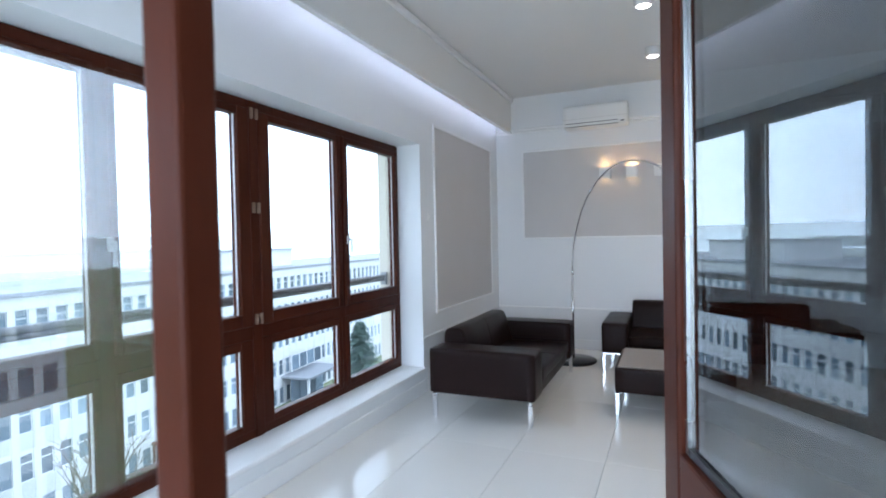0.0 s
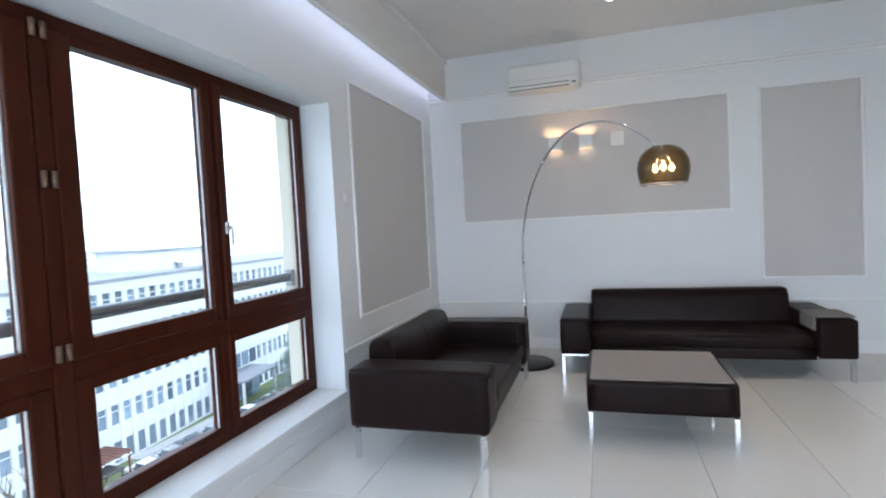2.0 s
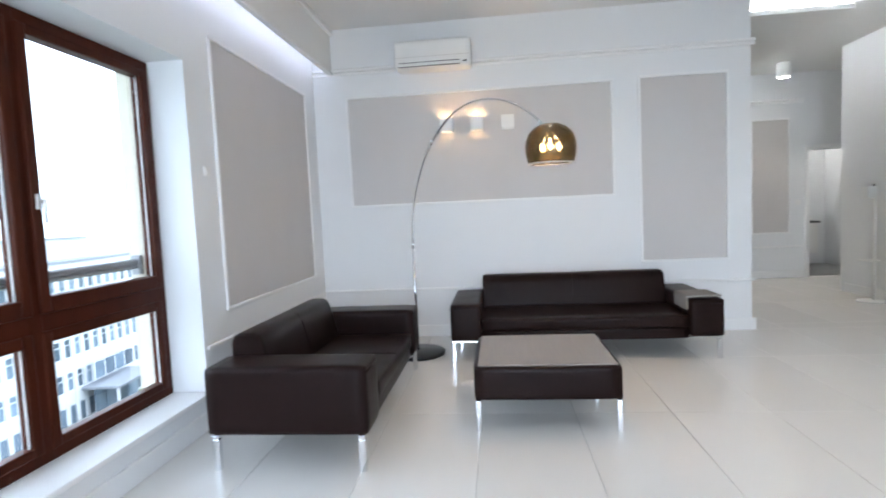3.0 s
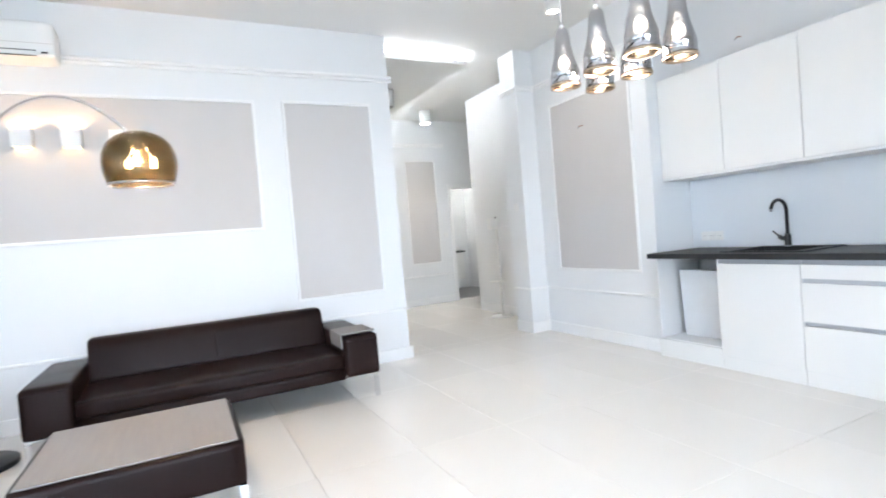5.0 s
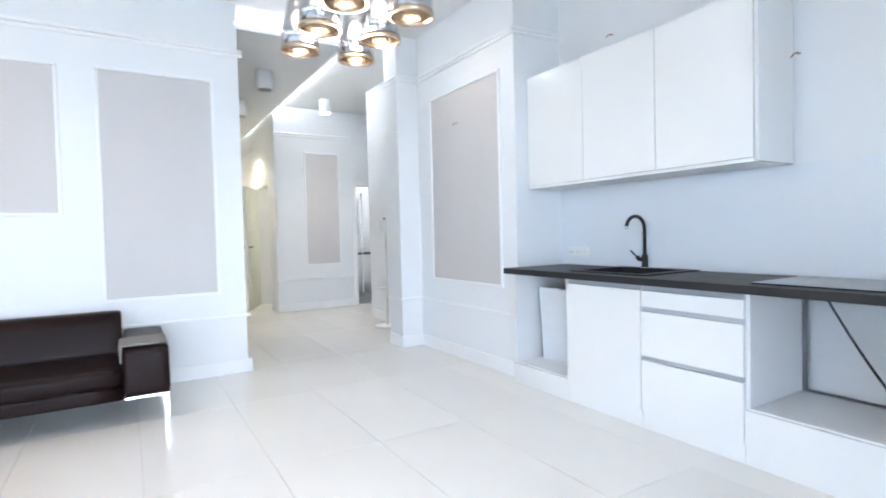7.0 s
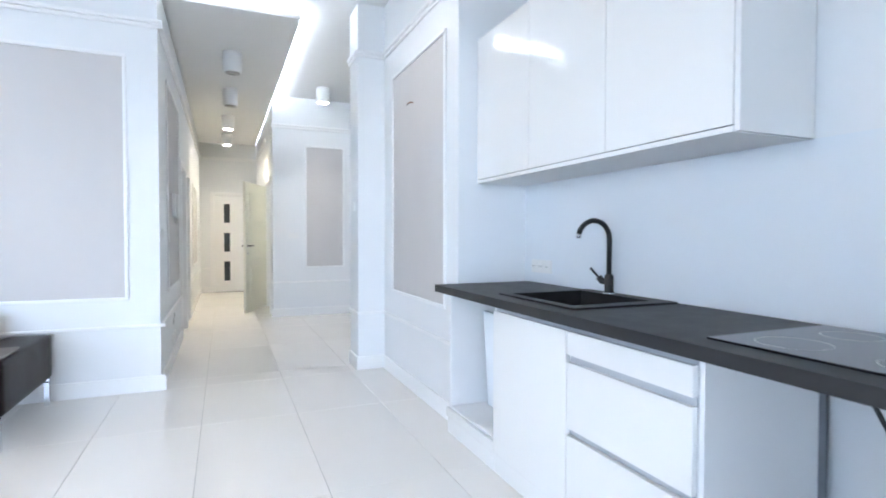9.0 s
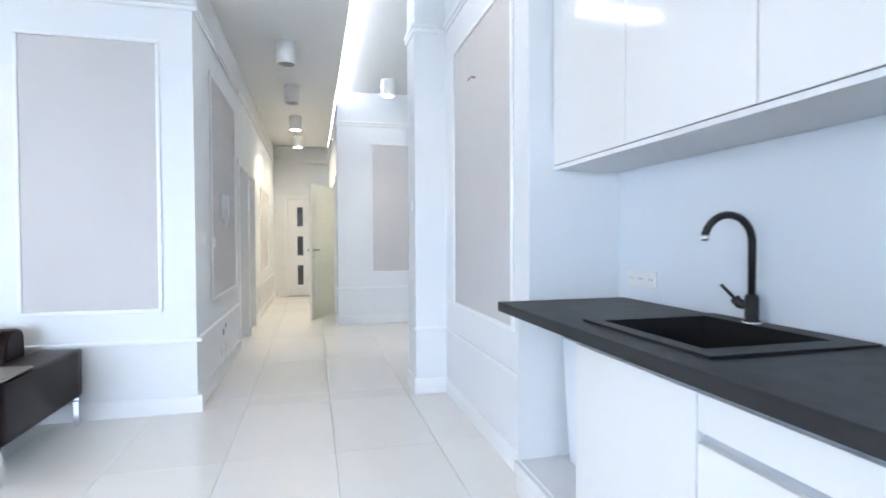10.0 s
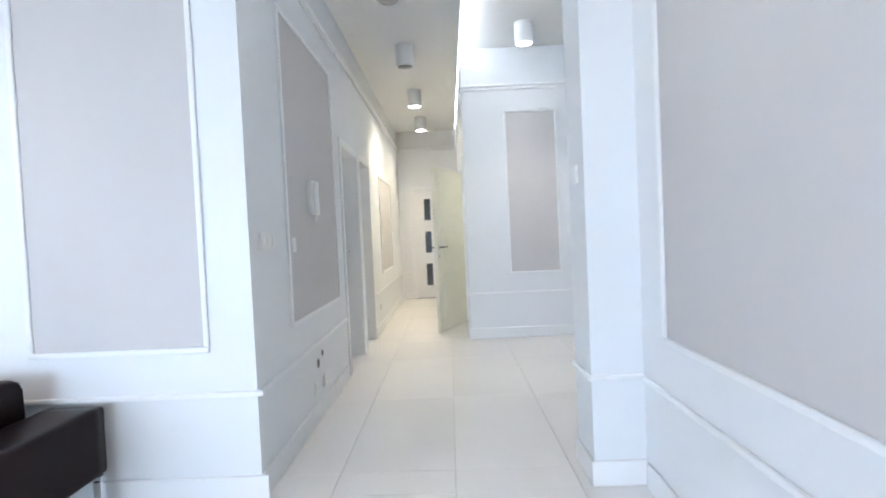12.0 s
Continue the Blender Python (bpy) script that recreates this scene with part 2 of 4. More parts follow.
def part(name, bm, material, parent=None, label=""):
    me = bpy.data.meshes.new(name)
    bm.to_mesh(me)
    bm.free()
    me.materials.append(material)
    ob = new(name, me)
    ob.parent = parent
    if parent is None:
        return ob
    ob.matrix_parent_inverse = Matrix.Identity(4)
    return tagged(ob, label) if label else ob


def B(*a, **k):
    return box(bmesh.new(), *a, **k)


def thing(name, label, category, group="", kind="", at=(0, 0, 0)):
    ob = new(name)
    ob.location = at
    ob.empty_display_size = 0.1
    return tagged(ob, label, category, group, kind)


def structure(name, bm, material, label=""):
    return tagged(part(name, bm, material), label, name.rstrip("_0123456789").split("_")[0], kind="structure")

# ---- the rooms ----
CEIL, SOFA_Y, HALL_X, KIT_X = 3.21, 6.77, 2.39, 4.655
structure("floor_screed", B(-2.5, -2.5, -0.2, 6.2, 14.4, -0.012), grout, "grey screed under the floor tiles")
structure("ceiling", B(-2.5, -2.5, CEIL, 6.2, 14.4, CEIL + 0.15), ceiling_paint, "plain white painted ceiling")


def wall(name, *boxes, material=wall_paint, label="white painted plaster wall"):
    bm = bmesh.new()
    for b in boxes:
        box(bm, *b)
    return structure(name, bm, material, label)


wall("wall_west", (-2.22, -2.5, 0, -1.92, -2.1, CEIL), (-2.22, -2.1, 0, -1.92, 0.52, 0.205), (-2.22, -2.1, 2.28, -1.92, 0.52, CEIL), (-2.22, 0.52, 0, -1.92, 0.72, CEIL), (-2.22, 0.72, 2.28, -1.92, 4.45, CEIL), (-2.22, 0.72, 0, -1.92, 4.45, 0.205), (-2.22, 4.45, 0, -1.92, SOFA_Y, CEIL))
wall("wall_west_outside", (-2.37, -2.5, -0.4, -2.224, -2.1, 3.4), (-2.37, -2.1, -0.4, -2.224, 0.52, 0.19), (-2.37, -2.1, 2.30, -2.224, 0.52, 3.4), (-2.37, 0.52, -0.4, -2.224, 0.72, 3.4), (-2.37, 0.72, 2.30, -2.224, 4.45, 3.4), (-2.37, 0.72, -0.4, -2.224, 4.45, 0.19), (-2.37, 4.45, -0.4, -2.224, 7.0, 3.4), material=beige_render, label="beige rendered outer face of the window wall")
wall("wall_sofa", (-2.22, SOFA_Y, 0, HALL_X, 7.0, CEIL))
wall("wall_hall_left", (2.2, 7.0, 0, HALL_X, 8.9, CEIL), (2.2, 8.9, 2.0, HALL_X, 9.66, CEIL), (2.2, 9.66, 0, HALL_X, 9.80, CEIL), (2.2, 9.80, 2.0, HALL_X, 10.44, CEIL), (2.2, 10.44, 0, HALL_X, 14.1, CEIL))
wall("wall_hall_end", (2.2, 14.1, 0, 2.66, 14.3, CEIL), (2.66, 14.1, 2.03, 3.42, 14.3, CEIL), (3.42, 14.1, 0, 3.7, 14.3, CEIL))
wall("wall_hall_right", (3.5, 10.4, 0, 3.7, 10.62, CEIL), (3.5, 10.62, 2.03, 3.7, 11.44, CEIL), (3.5, 11.44, 0, 3.7, 14.1, CEIL))
wall("wall_hall_face", (3.5, 10.2, 0, 4.82, 10.4, CEIL), (4.82, 10.2, 2.02, 5.6, 10.4, CEIL), (5.6, 10.2, 0, 6.2, 10.4, CEIL))
# unseen wall added behind the end door to keep sky light out
wall("wall_behind_end_door", (2.4, 14.302, 0, 3.7, 14.4, 2.2))
wall("wall_pillar", (3.93, 6.78, 0, 4.5, 7.08, CEIL))
wall("wall_recess", (4.5, 7.08, 0, 4.7, 8.8, CEIL), (4.5, 8.8, 0, 6.0, 8.9, CEIL), (6.0, 8.8, 0, 6.2, 10.2, CEIL))
wall("wall_kitchen_end", (4.17, 5.19, 0, 4.85, 6.78, CEIL))
wall("wall_kitchen", (KIT_X, 0.5, 0, 4.85, 5.19, CEIL))
wall("wall_south", (2.4, 0.5, 0, KIT_X, 0.69, CEIL), (-1.92, 0.6, 2.3, 2.4, 0.78, CEIL))
wall("wall_loggia", (-1.92, -2.5, 0, 2.6, -2.3, 0.35), (-1.92, -2.5, 2.65, 2.6, -2.3, CEIL), (2.4, -2.5, 0.35, 2.6, -2.3, 2.65), (2.4, -2.3, 0, 2.6, 0.5, CEIL))
# a small room behind the door that stands ajar, and the bathroom
wall("wall_side_room", (4.4, 10.4, 0, 4.5, 12.4, CEIL), (3.7, 12.3, 0, 4.4, 12.4, CEIL))
wall("wall_bathroom", (4.5, 12.0, 0, 6.2, 12.1, CEIL), (6.1, 10.4, 0, 6.2, 12.0, CEIL), material=bath_tile, label="bathroom wall under white tiles")

# pelmet with the led strip behind it, and the dropped ceiling of the hall
pelmet = thing("pelmet", "white pelmet board along the window wall with a hidden led strip", "pelmet", kind="structure")
part("board", B(-1.75, 0.78, 2.755, -1.715, SOFA_Y, CEIL), ceiling_paint, pelmet)
part("bead", B(-1.722, 0.78, 2.748, -1.698, SOFA_Y - 0.002, 2.775, 0.006), trim_paint, pelmet)
part("top_bead", B(-1.718, 0.78, 3.15, -1.68, SOFA_Y - 0.003, 3.205, 0.012), trim_paint, pelmet)
part("led_strip", B(-1.762, 0.80, 2.87, -1.752, SOFA_Y - 0.02, 2.882), led_cool, pelmet, "cool white glowing led strip")
raft = thing("dropped_ceiling", "white dropped hall ceiling edged with glowing led strips", "ceiling", kind="structure")
part("board", B(HALL_X, 7.05, 3.1, 3.485, 14.1, 3.15, 0.003), ceiling_paint, raft)
part("core", B(HALL_X, 7.2, 3.151, 3.32, 14.1, CEIL), ceiling_paint, raft)
part("led_strip", B(HALL_X + 0.01, 7.065, 3.1505, 3.465, 7.08, 3.182), led_white, raft, "white glowing led strip")
part("led_strip", B(3.455, 7.082, 3.1505, 3.47, 14.05, 3.182), led_white, raft, "white glowing led strip")


def trims(name, axis, pos, sign, a, b, cornice=True, rail=True, base=True, dz=0.0):
    """Skirting, dado rail and cornice along one face of a wall."""
    def run(z0, z1, proud, bev):
        p0, p1 = sorted((pos, pos + sign * proud))
        if axis == "x":
            return B(p0, a, z0 + dz, p1, b, z1 + dz, bev)
        return B(a, p0, z0 + dz, b, p1, z1 + dz, bev)
    if base:
        structure("baseboard_" + name, run(0, 0.118, 0.016, 0.005), trim_paint, "white lacquered skirting board")
    if rail:
        structure("trim_rail_" + name, run(0.488, 0.514, 0.02, 0.007), trim_paint, "white dado rail moulding")
    if cornice:
        c = thing("trim_cornice_" + name, "white two-step cornice moulding high on the wall", "cornice", kind="structure")
        part("upper_fillet", run(2.775, 2.808, 0.03, 0.012), trim_paint, c)
        part("lower_fillet", run(2.742, 2.774, 0.018, 0.008), trim_paint, c)


trims("west", "x", -1.92, 1, 4.47, SOFA_Y - 0.04, cornice=False)
trims("under_window", "x", -1.92, 1, 0.8, 4.468, cornice=False, rail=False, dz=0.001)
trims("sofa", "y", SOFA_Y, -1, -1.92, HALL_X + 0.036)
trims("hall_left", "x", HALL_X, 1, SOFA_Y, 8.80, dz=0.001)
trims("hall_left_far", "x", HALL_X, 1, 10.54, 14.06, dz=0.001)
trims("hall_end", "y", 14.1, -1, 2.45, 2.58, dz=0.002)
trims("hall_right", "x", 3.5, -1, 11.54, 14.06, dz=0.001)
trims("hall_face", "y", 10.2, -1, 3.48, 4.74, dz=0.002)
trims("kitchen_end", "x", 4.17, -1, 5.19, 6.74, dz=0.0)
trims("kitchen_return", "y", 5.19, -1, 4.134, KIT_X, rail=False, base=False, dz=0.001)
trims("pillar_front", "y", 6.78, -1, 3.914, 4.169, dz=0.002)
trims("pillar_side", "x", 3.93, -1, 6.765, 7.08, dz=0.001)
trims("recess", "x", 4.5, -1, 7.09, 8.8, cornice=False, rail=False)
trims("kitchen", "x", KIT_X, -1, 0.7, 2.6, cornice=False, rail=False)
structure("trim_cornice_hall", B(HALL_X, 8.802, 2.743, HALL_X + 0.036, 10.538, 2.812, 0.012), trim_paint, "white cornice above the hall doors")
structure("trim_cornice_end", B(2.582, 14.064, 2.744, 3.48, 14.1, 2.813, 0.012), trim_paint, "white cornice above the end door")


def wall_panel(label, axis, pos, sign, a, b, z0, z1):
    """A papered field framed by a white moulding."""
    t = thing("wall_panel", label, "wall panel", "framed wall panels", "structure")
    w = 0.026

    def slab(a0, b0, c0, c1, proud, bev=0.0):
        p0, p1 = sorted((pos + sign * 0.0005, pos + sign * proud))
        return B(p0, a0, c0, p1, b0, c1, bev) if axis == "x" else B(a0, p0, c0, b0, p1, c1, bev)
    part("field", slab(a + w, b - w, z0 + w, z1 - w, 0.005), panel_cloth, t, "grey woven wallpaper field")
    part("moulding", slab(a, b, z1 - w, z1, 0.018, 0.006), trim_paint, t)
    part("moulding", slab(a, b, z0, z0 + w, 0.018, 0.006), trim_paint, t)
    part("moulding", slab(a, a + w, z0 + w, z1 - w, 0.0175, 0.006), trim_paint, t)
    part("moulding", slab(b - w, b, z0 + w, z1 - w, 0.0175, 0.006), trim_paint, t)
    return t


wall_panel("tall grey papered panel in white moulding beside the window", "x", -1.92, 1, 4.74, 6.48, 0.69, 2.52)
wall_panel("wide grey papered panel in white moulding above the sofa", "y", SOFA_Y, -1, -1.58, 1.11, 1.375, 2.52)
wall_panel("upright grey papered panel in white moulding beside the hall", "y", SOFA_Y, -1, 1.34, 2.185, 0.70, 2.53)
wall_panel("grey papered panel in white moulding with the intercom", "x", HALL_X, 1, 7.31, 8.59, 0.70, 2.52)
wall_panel("narrow grey papered panel in white moulding facing the hall", "y", 10.2, -1, 3.955, 4.54, 0.71, 2.52)
wall_panel("tall grey papered panel in white moulding beside the kitchen", "x", 4.17, -1, 5.37, 6.52, 0.71, 2.52)
wall_panel("grey papered panel in white moulding deep in the hall", "x", HALL_X, 1, 11.3, 12.6, 0.70, 2.0)

# ---- windows ----
WX0, WX1 = -2.215, -2.15
COLS = [(0.84, 1.62), (1.75, 2.475), (2.735, 3.45), (3.60, 4.355)]
ROWS_Z = [(0.325, 0.77), (0.985, 2.17)]
win = thing("window_1", "mahogany stained timber window with upper sashes and fixed lower lights", "window", kind="structure")
for y0, y1 in ((0.722, 0.80), (1.64, 1.73), (2.555, 2.655), (3.49, 3.56), (4.39, 4.448)):
    part("mullion", B(WX0, y0, 0.21, WX1, y1, 2.275, 0.006), mahogany, win)
for z0, z1 in ((0.21, 0.29), (0.815, 0.92), (2.205, 2.276)):
    part("rail", B(WX0 + 0.001, 0.722, z0, WX1 - 0.002, 4.448, z1, 0.006), mahogany, win)
edges_y = [0.80, 1.64, 1.73, 2.555, 2.655, 3.49, 3.56, 4.39]
for c, (y0, y1) in enumerate(COLS):
    oy0, oy1 = edges_y[2 * c] - 0.012, edges_y[2 * c + 1] + 0.012
    for r, (z0, z1) in enumerate(ROWS_Z):
        oz0, oz1 = ((0.278, 0.827), (0.908, 2.217))[r]
        proud = -2.13 if r else -2.142
        sash = part("sash", B(WX0 + 0.005, oy0, oz0, proud, y0, oz1, 0.008), mahogany, win)
        for q in ((y0, oz0, y1, z0), (y0, z1, y1, oz1), (y1, oz0, oy1, oz1)):
            part("sash_member", B(WX0 + 0.006, q[0], q[1], proud - 0.0015, q[2], q[3], 0.008), mahogany, sash)
        # beads kept white to imitate daylight bleeding round the pane edges
        part("glazing_bead", B(-2.168, y0, z0, -2.162, y0 + 0.008, z1), trim_paint, sash, "glazing bead painted pale for light bleed")
        part("glazing_bead", B(-2.168, y1 - 0.008, z0, -2.162, y1, z1), trim_paint, sash, "glazing bead painted pale for light bleed")
        pane = part("pane", B(-2.185, y0 - 0.01, z0 - 0.01, -2.179, y1 + 0.01, z1 + 0.01), glass, sash)
        pane.visible_shadow = False


def window_handle(y, z):
    h = part("handle", box(B(-2.131, y - 0.014, z - 0.035, -2.118, y + 0.014, z + 0.035, 0.004), -2.1, y - 0.009, z - 0.10, -2.088, y + 0.009, z + 0.015, 0.005), steel, win, "pale metal window handle")
    part("spindle", B(-2.12, y - 0.008, z - 0.008, -2.095, y + 0.008, z + 0.008, 0.003), steel, h)


part("cover_strip", B(-2.152, 2.5705, 0.215, -2.136, 2.6395, 2.27, 0.004), mahogany, win)
window_handle(3.575, 1.42)
window_handle(1.70, 1.42)
for z in (0.945, 1.62, 2.19):
    for y in (2.585, 2.625):
        part("hinge", turned(bmesh.new(), [(0, 0), (0.011, 0.002), (0.011, 0.065), (0, 0.067)], (-2.128, y, z - 0.03), 12), dull_brass, win, "brass-coloured hinge knuckle")
structure("window_sill", B(-2.15, 0.722, 0.203, -1.895, 4.447, 0.232, 0.006), trim_paint, "broad white window sill")
guard = thing("guard_rail", "grey metal guard rail outside the window", "railing")
part("bar", tube(bmesh.new(), [(-2.315, 0.72, 1.07), (-2.315, 4.45, 1.07)], 0.019), galvanised, guard)
part("bar", tube(bmesh.new(), [(-2.315, 0.72, 1.039), (-2.315, 4.45, 1.039)], 0.013), galvanised, guard)
for y in (0.735, 4.432):
    part("bracket", B(-2.345, y - 0.012, 0.99, -2.285, y + 0.012, 1.11, 0.004), galvanised, guard)

lobby_window = thing("window_3", "mahogany stained timber window of the glazed lobby", "window", kind="structure")
for y0, y1 in ((-2.098, -2.02), (-0.94, -0.85), (0.44, 0.518)):
    part("mullion", B(WX0, y0, 0.21, WX1, y1, 2.275, 0.006), mahogany, lobby_window)
for z0, z1 in ((0.21, 0.29), (2.205, 2.276)):
    part("rail", B(WX0 + 0.001, -2.098, z0, WX1 - 0.002, 0.518, z1, 0.006), mahogany, lobby_window)
for y0, y1 in ((-2.03, -0.93), (-0.86, 0.45)):
    pane = part("pane", B(-2.185, y0, 0.28, -2.179, y1, 2.215), glass, lobby_window)
    pane.visible_shadow = False
structure("window_sill_lobby", B(-2.15, -2.098, 0.203, -1.895, 0.518, 0.232, 0.006), trim_paint, "broad white sill of the lobby window")

# ---- glazed partition and its open door ----
partition = thing("window_2", "mahogany framed glazed screen between lobby and living room", "glazed screen", kind="structure")
part("post", B(-0.492, 0.655, 0, -0.425, 0.725, 2.3, 0.008), mahogany, partition)
part("post", B(-1.915, 0.655, 0, -1.85, 0.725, 2.3, 0.006), mahogany, partition)
part("post", B(0.50, 0.60, 0, 0.595, 0.69, 2.3, 0.006), mahogany, partition)
part("rail", B(-1.85, 0.658, 2.2, 0.50, 0.722, 2.298, 0.006), mahogany, partition)
part("rail", B(-1.85, 0.658, 0.0, -0.50, 0.722, 0.12, 0.006), mahogany, partition)
p = part("pane", B(-1.86, 0.687, 0.11, -0.495, 0.693, 2.21), glass, partition)
p.visible_shadow = False
part("post", B(2.32, 0.658, 0, 2.398, 0.722, 2.3, 0.006), mahogany, partition)
part("rail", B(0.595, 0.659, 2.2, 2.32, 0.721, 2.298, 0.006), mahogany, partition)
part("rail", B(0.595, 0.659, 0.0, 2.32, 0.721, 0.12, 0.006), mahogany, partition)
p = part("pane", B(0.59, 0.687, 0.11, 2.33, 0.693, 2.21), glass, partition)
p.visible_shadow = False

leaf = thing("door_1", "open mahogany framed glass door with upper and lower panes", "door", kind="structure")
LW = 0.78
for x0, x1 in ((0, 0.085), (LW - 0.085, LW)):
    part("stile", B(x0, -0.032, 0.012, x1, 0.032, 2.19, 0.007), mahogany, leaf)
for z0, z1 in ((0.012, 0.14), (0.80, 0.985), (2.09, 2.19)):
    part("rail", B(0.085, -0.0315, z0, LW - 0.085, 0.0315, z1, 0.007), mahogany, leaf)
for z0, z1 in ((0.14, 0.80), (0.985, 2.09)):
    for s in (-1, 1):
        part("glazing_gasket", B(0.085, s * 0.014 - 0.004, z0, 0.097, s * 0.014 + 0.004, z1), steel, leaf, "silver-grey glazing gasket")
        part("glazing_gasket", B(LW - 0.097, s * 0.014 - 0.004, z0, LW - 0.085, s * 0.014 + 0.004, z1), steel, leaf, "silver-grey glazing gasket")
        part("glazing_gasket", B(0.097, s * 0.014 - 0.004, z0, LW - 0.097, s * 0.014 + 0.004, z0 + 0.014), dark_plastic, leaf, "dark glazing gasket")
    for dy in (-0.009, 0.009):
        q = part("pane", B(0.075, dy - 0.002, z0 - 0.01, LW - 0.075, dy + 0.002, z1 + 0.01), coated_glass, leaf)
        q.visible_shadow = False
leaf.matrix_world = pose(0.435, 0.618, 0, 0, 0, math.degrees(math.atan2(0.948, -0.317)))

# ---- doors of the hall ----


def plain_door(name, label, y0, y1, open_=False):
    d = thing(name, label, "door", "hall doors", "structure")
    part("leaf", B(HALL_X - 0.18, y0 + 0.001, 0.008, HALL_X - 0.14, y1 - 0.001, 1.995, 0.002), trim_paint, d)
    for yy in (y0 - 0.056, y1 - 0.004):
        part("casing", B(HALL_X - 0.14, yy, 0, HALL_X + 0.016, yy + 0.06, 2.06, 0.005), trim_paint, d)
    part("casing", B(HALL_X - 0.139, y0 + 0.004, 1.99, HALL_X + 0.0155, y1 - 0.004, 2.06, 0.005), trim_paint, d)
    h = part("door_handle", B(HALL_X - 0.14, y1 - 0.10, 0.95, HALL_X - 0.134, y1 - 0.06, 1.13, 0.002), steel, d)
    part("lever", tube(bmesh.new(), [(HALL_X - 0.135, y1 - 0.08, 1.06), (HALL_X - 0.09, y1 - 0.08, 1.06), (HALL_X - 0.085, y1 - 0.10, 1.06), (HALL_X - 0.085, y1 - 0.20, 1.06)], 0.008), chrome, h)
    return d


plain_door("door_2", "closed white flush door in a white casing", 8.9, 9.66)
plain_door("door_3", "closed white flush door in a white casing", 9.80, 10.44)

end_door = thing("door_4", "white hall door with three dark glass lights", "door", kind="structure")
part("leaf", B(2.666, 14.125, 0.01, 3.414, 14.165, 2.013, 0.002), trim_paint, end_door)
for x0, x1 in ((2.585, 2.664), (3.416, 3.48)):
    part("casing", B(x0, 14.085, 0, x1, 14.17, 2.085, 0.005), trim_paint, end_door)
part("casing", B(2.664, 14.086, 2.015, 3.416, 14.17, 2.085, 0.005), trim_paint, end_door)
for z0, z1 in ((0.24, 0.645), (0.85, 1.245), (1.455, 1.85)):
    light = part("light", B(2.85, 14.119, z0, 2.965, 14.127, z1), smoke_pane, end_door, "dark glass light")
    for x0, x1, c0, c1 in ((2.838, 2.85, z0, z1), (2.965, 2.977, z0, z1), (2.838, 2.977, z1, z1 + 0.012), (2.838, 2.977, z0 - 0.012, z0)):
        part("bead", B(x0, 14.114, c0, x1, 14.126, c1, 0.002), trim_paint, light)
part("threshold", B(2.66, 14.08, 0.0, 3.42, 14.15, 0.008), dark_plastic, end_door, "dark threshold strip")
end_handle = part("door_handle", B(3.30, 14.116, 0.96, 3.335, 14.125, 1.14, 0.003), steel, end_door)
part("lever", tube(bmesh.new(), [(3.318, 14.116, 1.07), (3.318, 14.08, 1.07), (3.20, 14.075, 1.07)], 0.008), chrome, end_handle)

ajar = thing("door_5", "cream three-panel door standing ajar into the hall", "door", kind="structure")
part("leaf", B(0, -0.02, 0.01, 0.84, 0.02, 2.0, 0.003), door_cream, ajar)
for s in (-1, 1):
    for z0, z1 in ((0.16, 0.70), (0.84, 1.28), (1.42, 1.86)):
        f = part("raised_panel", B(0.14, s * 0.0225 - 0.008, z0, 0.70, s * 0.0225 + 0.008, z1, 0.007), door_cream, ajar)
        part("panel_field", B(0.18, s * 0.031 - 0.004, z0 + 0.04, 0.66, s * 0.031 + 0.004, z1 - 0.04, 0.004), door_cream, f)
    h = part("door_handle", B(0.765, s * 0.023 - 0.004, 1.0, 0.80, s * 0.023 + 0.004, 1.06, 0.002), steel, ajar, "brushed steel handle rose")
    part("lever", tube(bmesh.new(), [(0.783, s * 0.02, 1.03), (0.783, s * 0.065, 1.03), (0.77, s * 0.068, 1.03), (0.66, s * 0.068, 1.03)], 0.009), black_metal, h)
    part("keyhole_rose", B(0.765, s * 0.023 - 0.003, 0.90, 0.80, s * 0.023 + 0.003, 0.945, 0.002), steel, ajar)
ajar.matrix_world = pose(3.478, 11.42, 0, 0, 0, math.degrees(math.atan2(-0.76, -0.345)))
frame5 = thing("door_6", "white casing round the side room opening", "door casing", kind="structure")
for y0 in (10.559, 11.436):
    part("casing", B(3.484, y0, 0, 3.71, y0 + 0.065, 2.095, 0.004), trim_paint, frame5)
part("casing", B(3.4845, 10.624, 2.025, 3.709, 11.436, 2.095, 0.004), trim_paint, frame5)
frame7 = thing("door_7", "white casing round the open bathroom doorway", "door casing", kind="structure")
for x0 in (4.759, 5.596):
    part("casing", B(x0, 10.184, 0, x0 + 0.065, 10.41, 2.085, 0.004), trim_paint, frame7)
part("casing", B(4.824, 10.1845, 2.015, 5.596, 10.409, 2.085, 0.004), trim_paint, frame7)


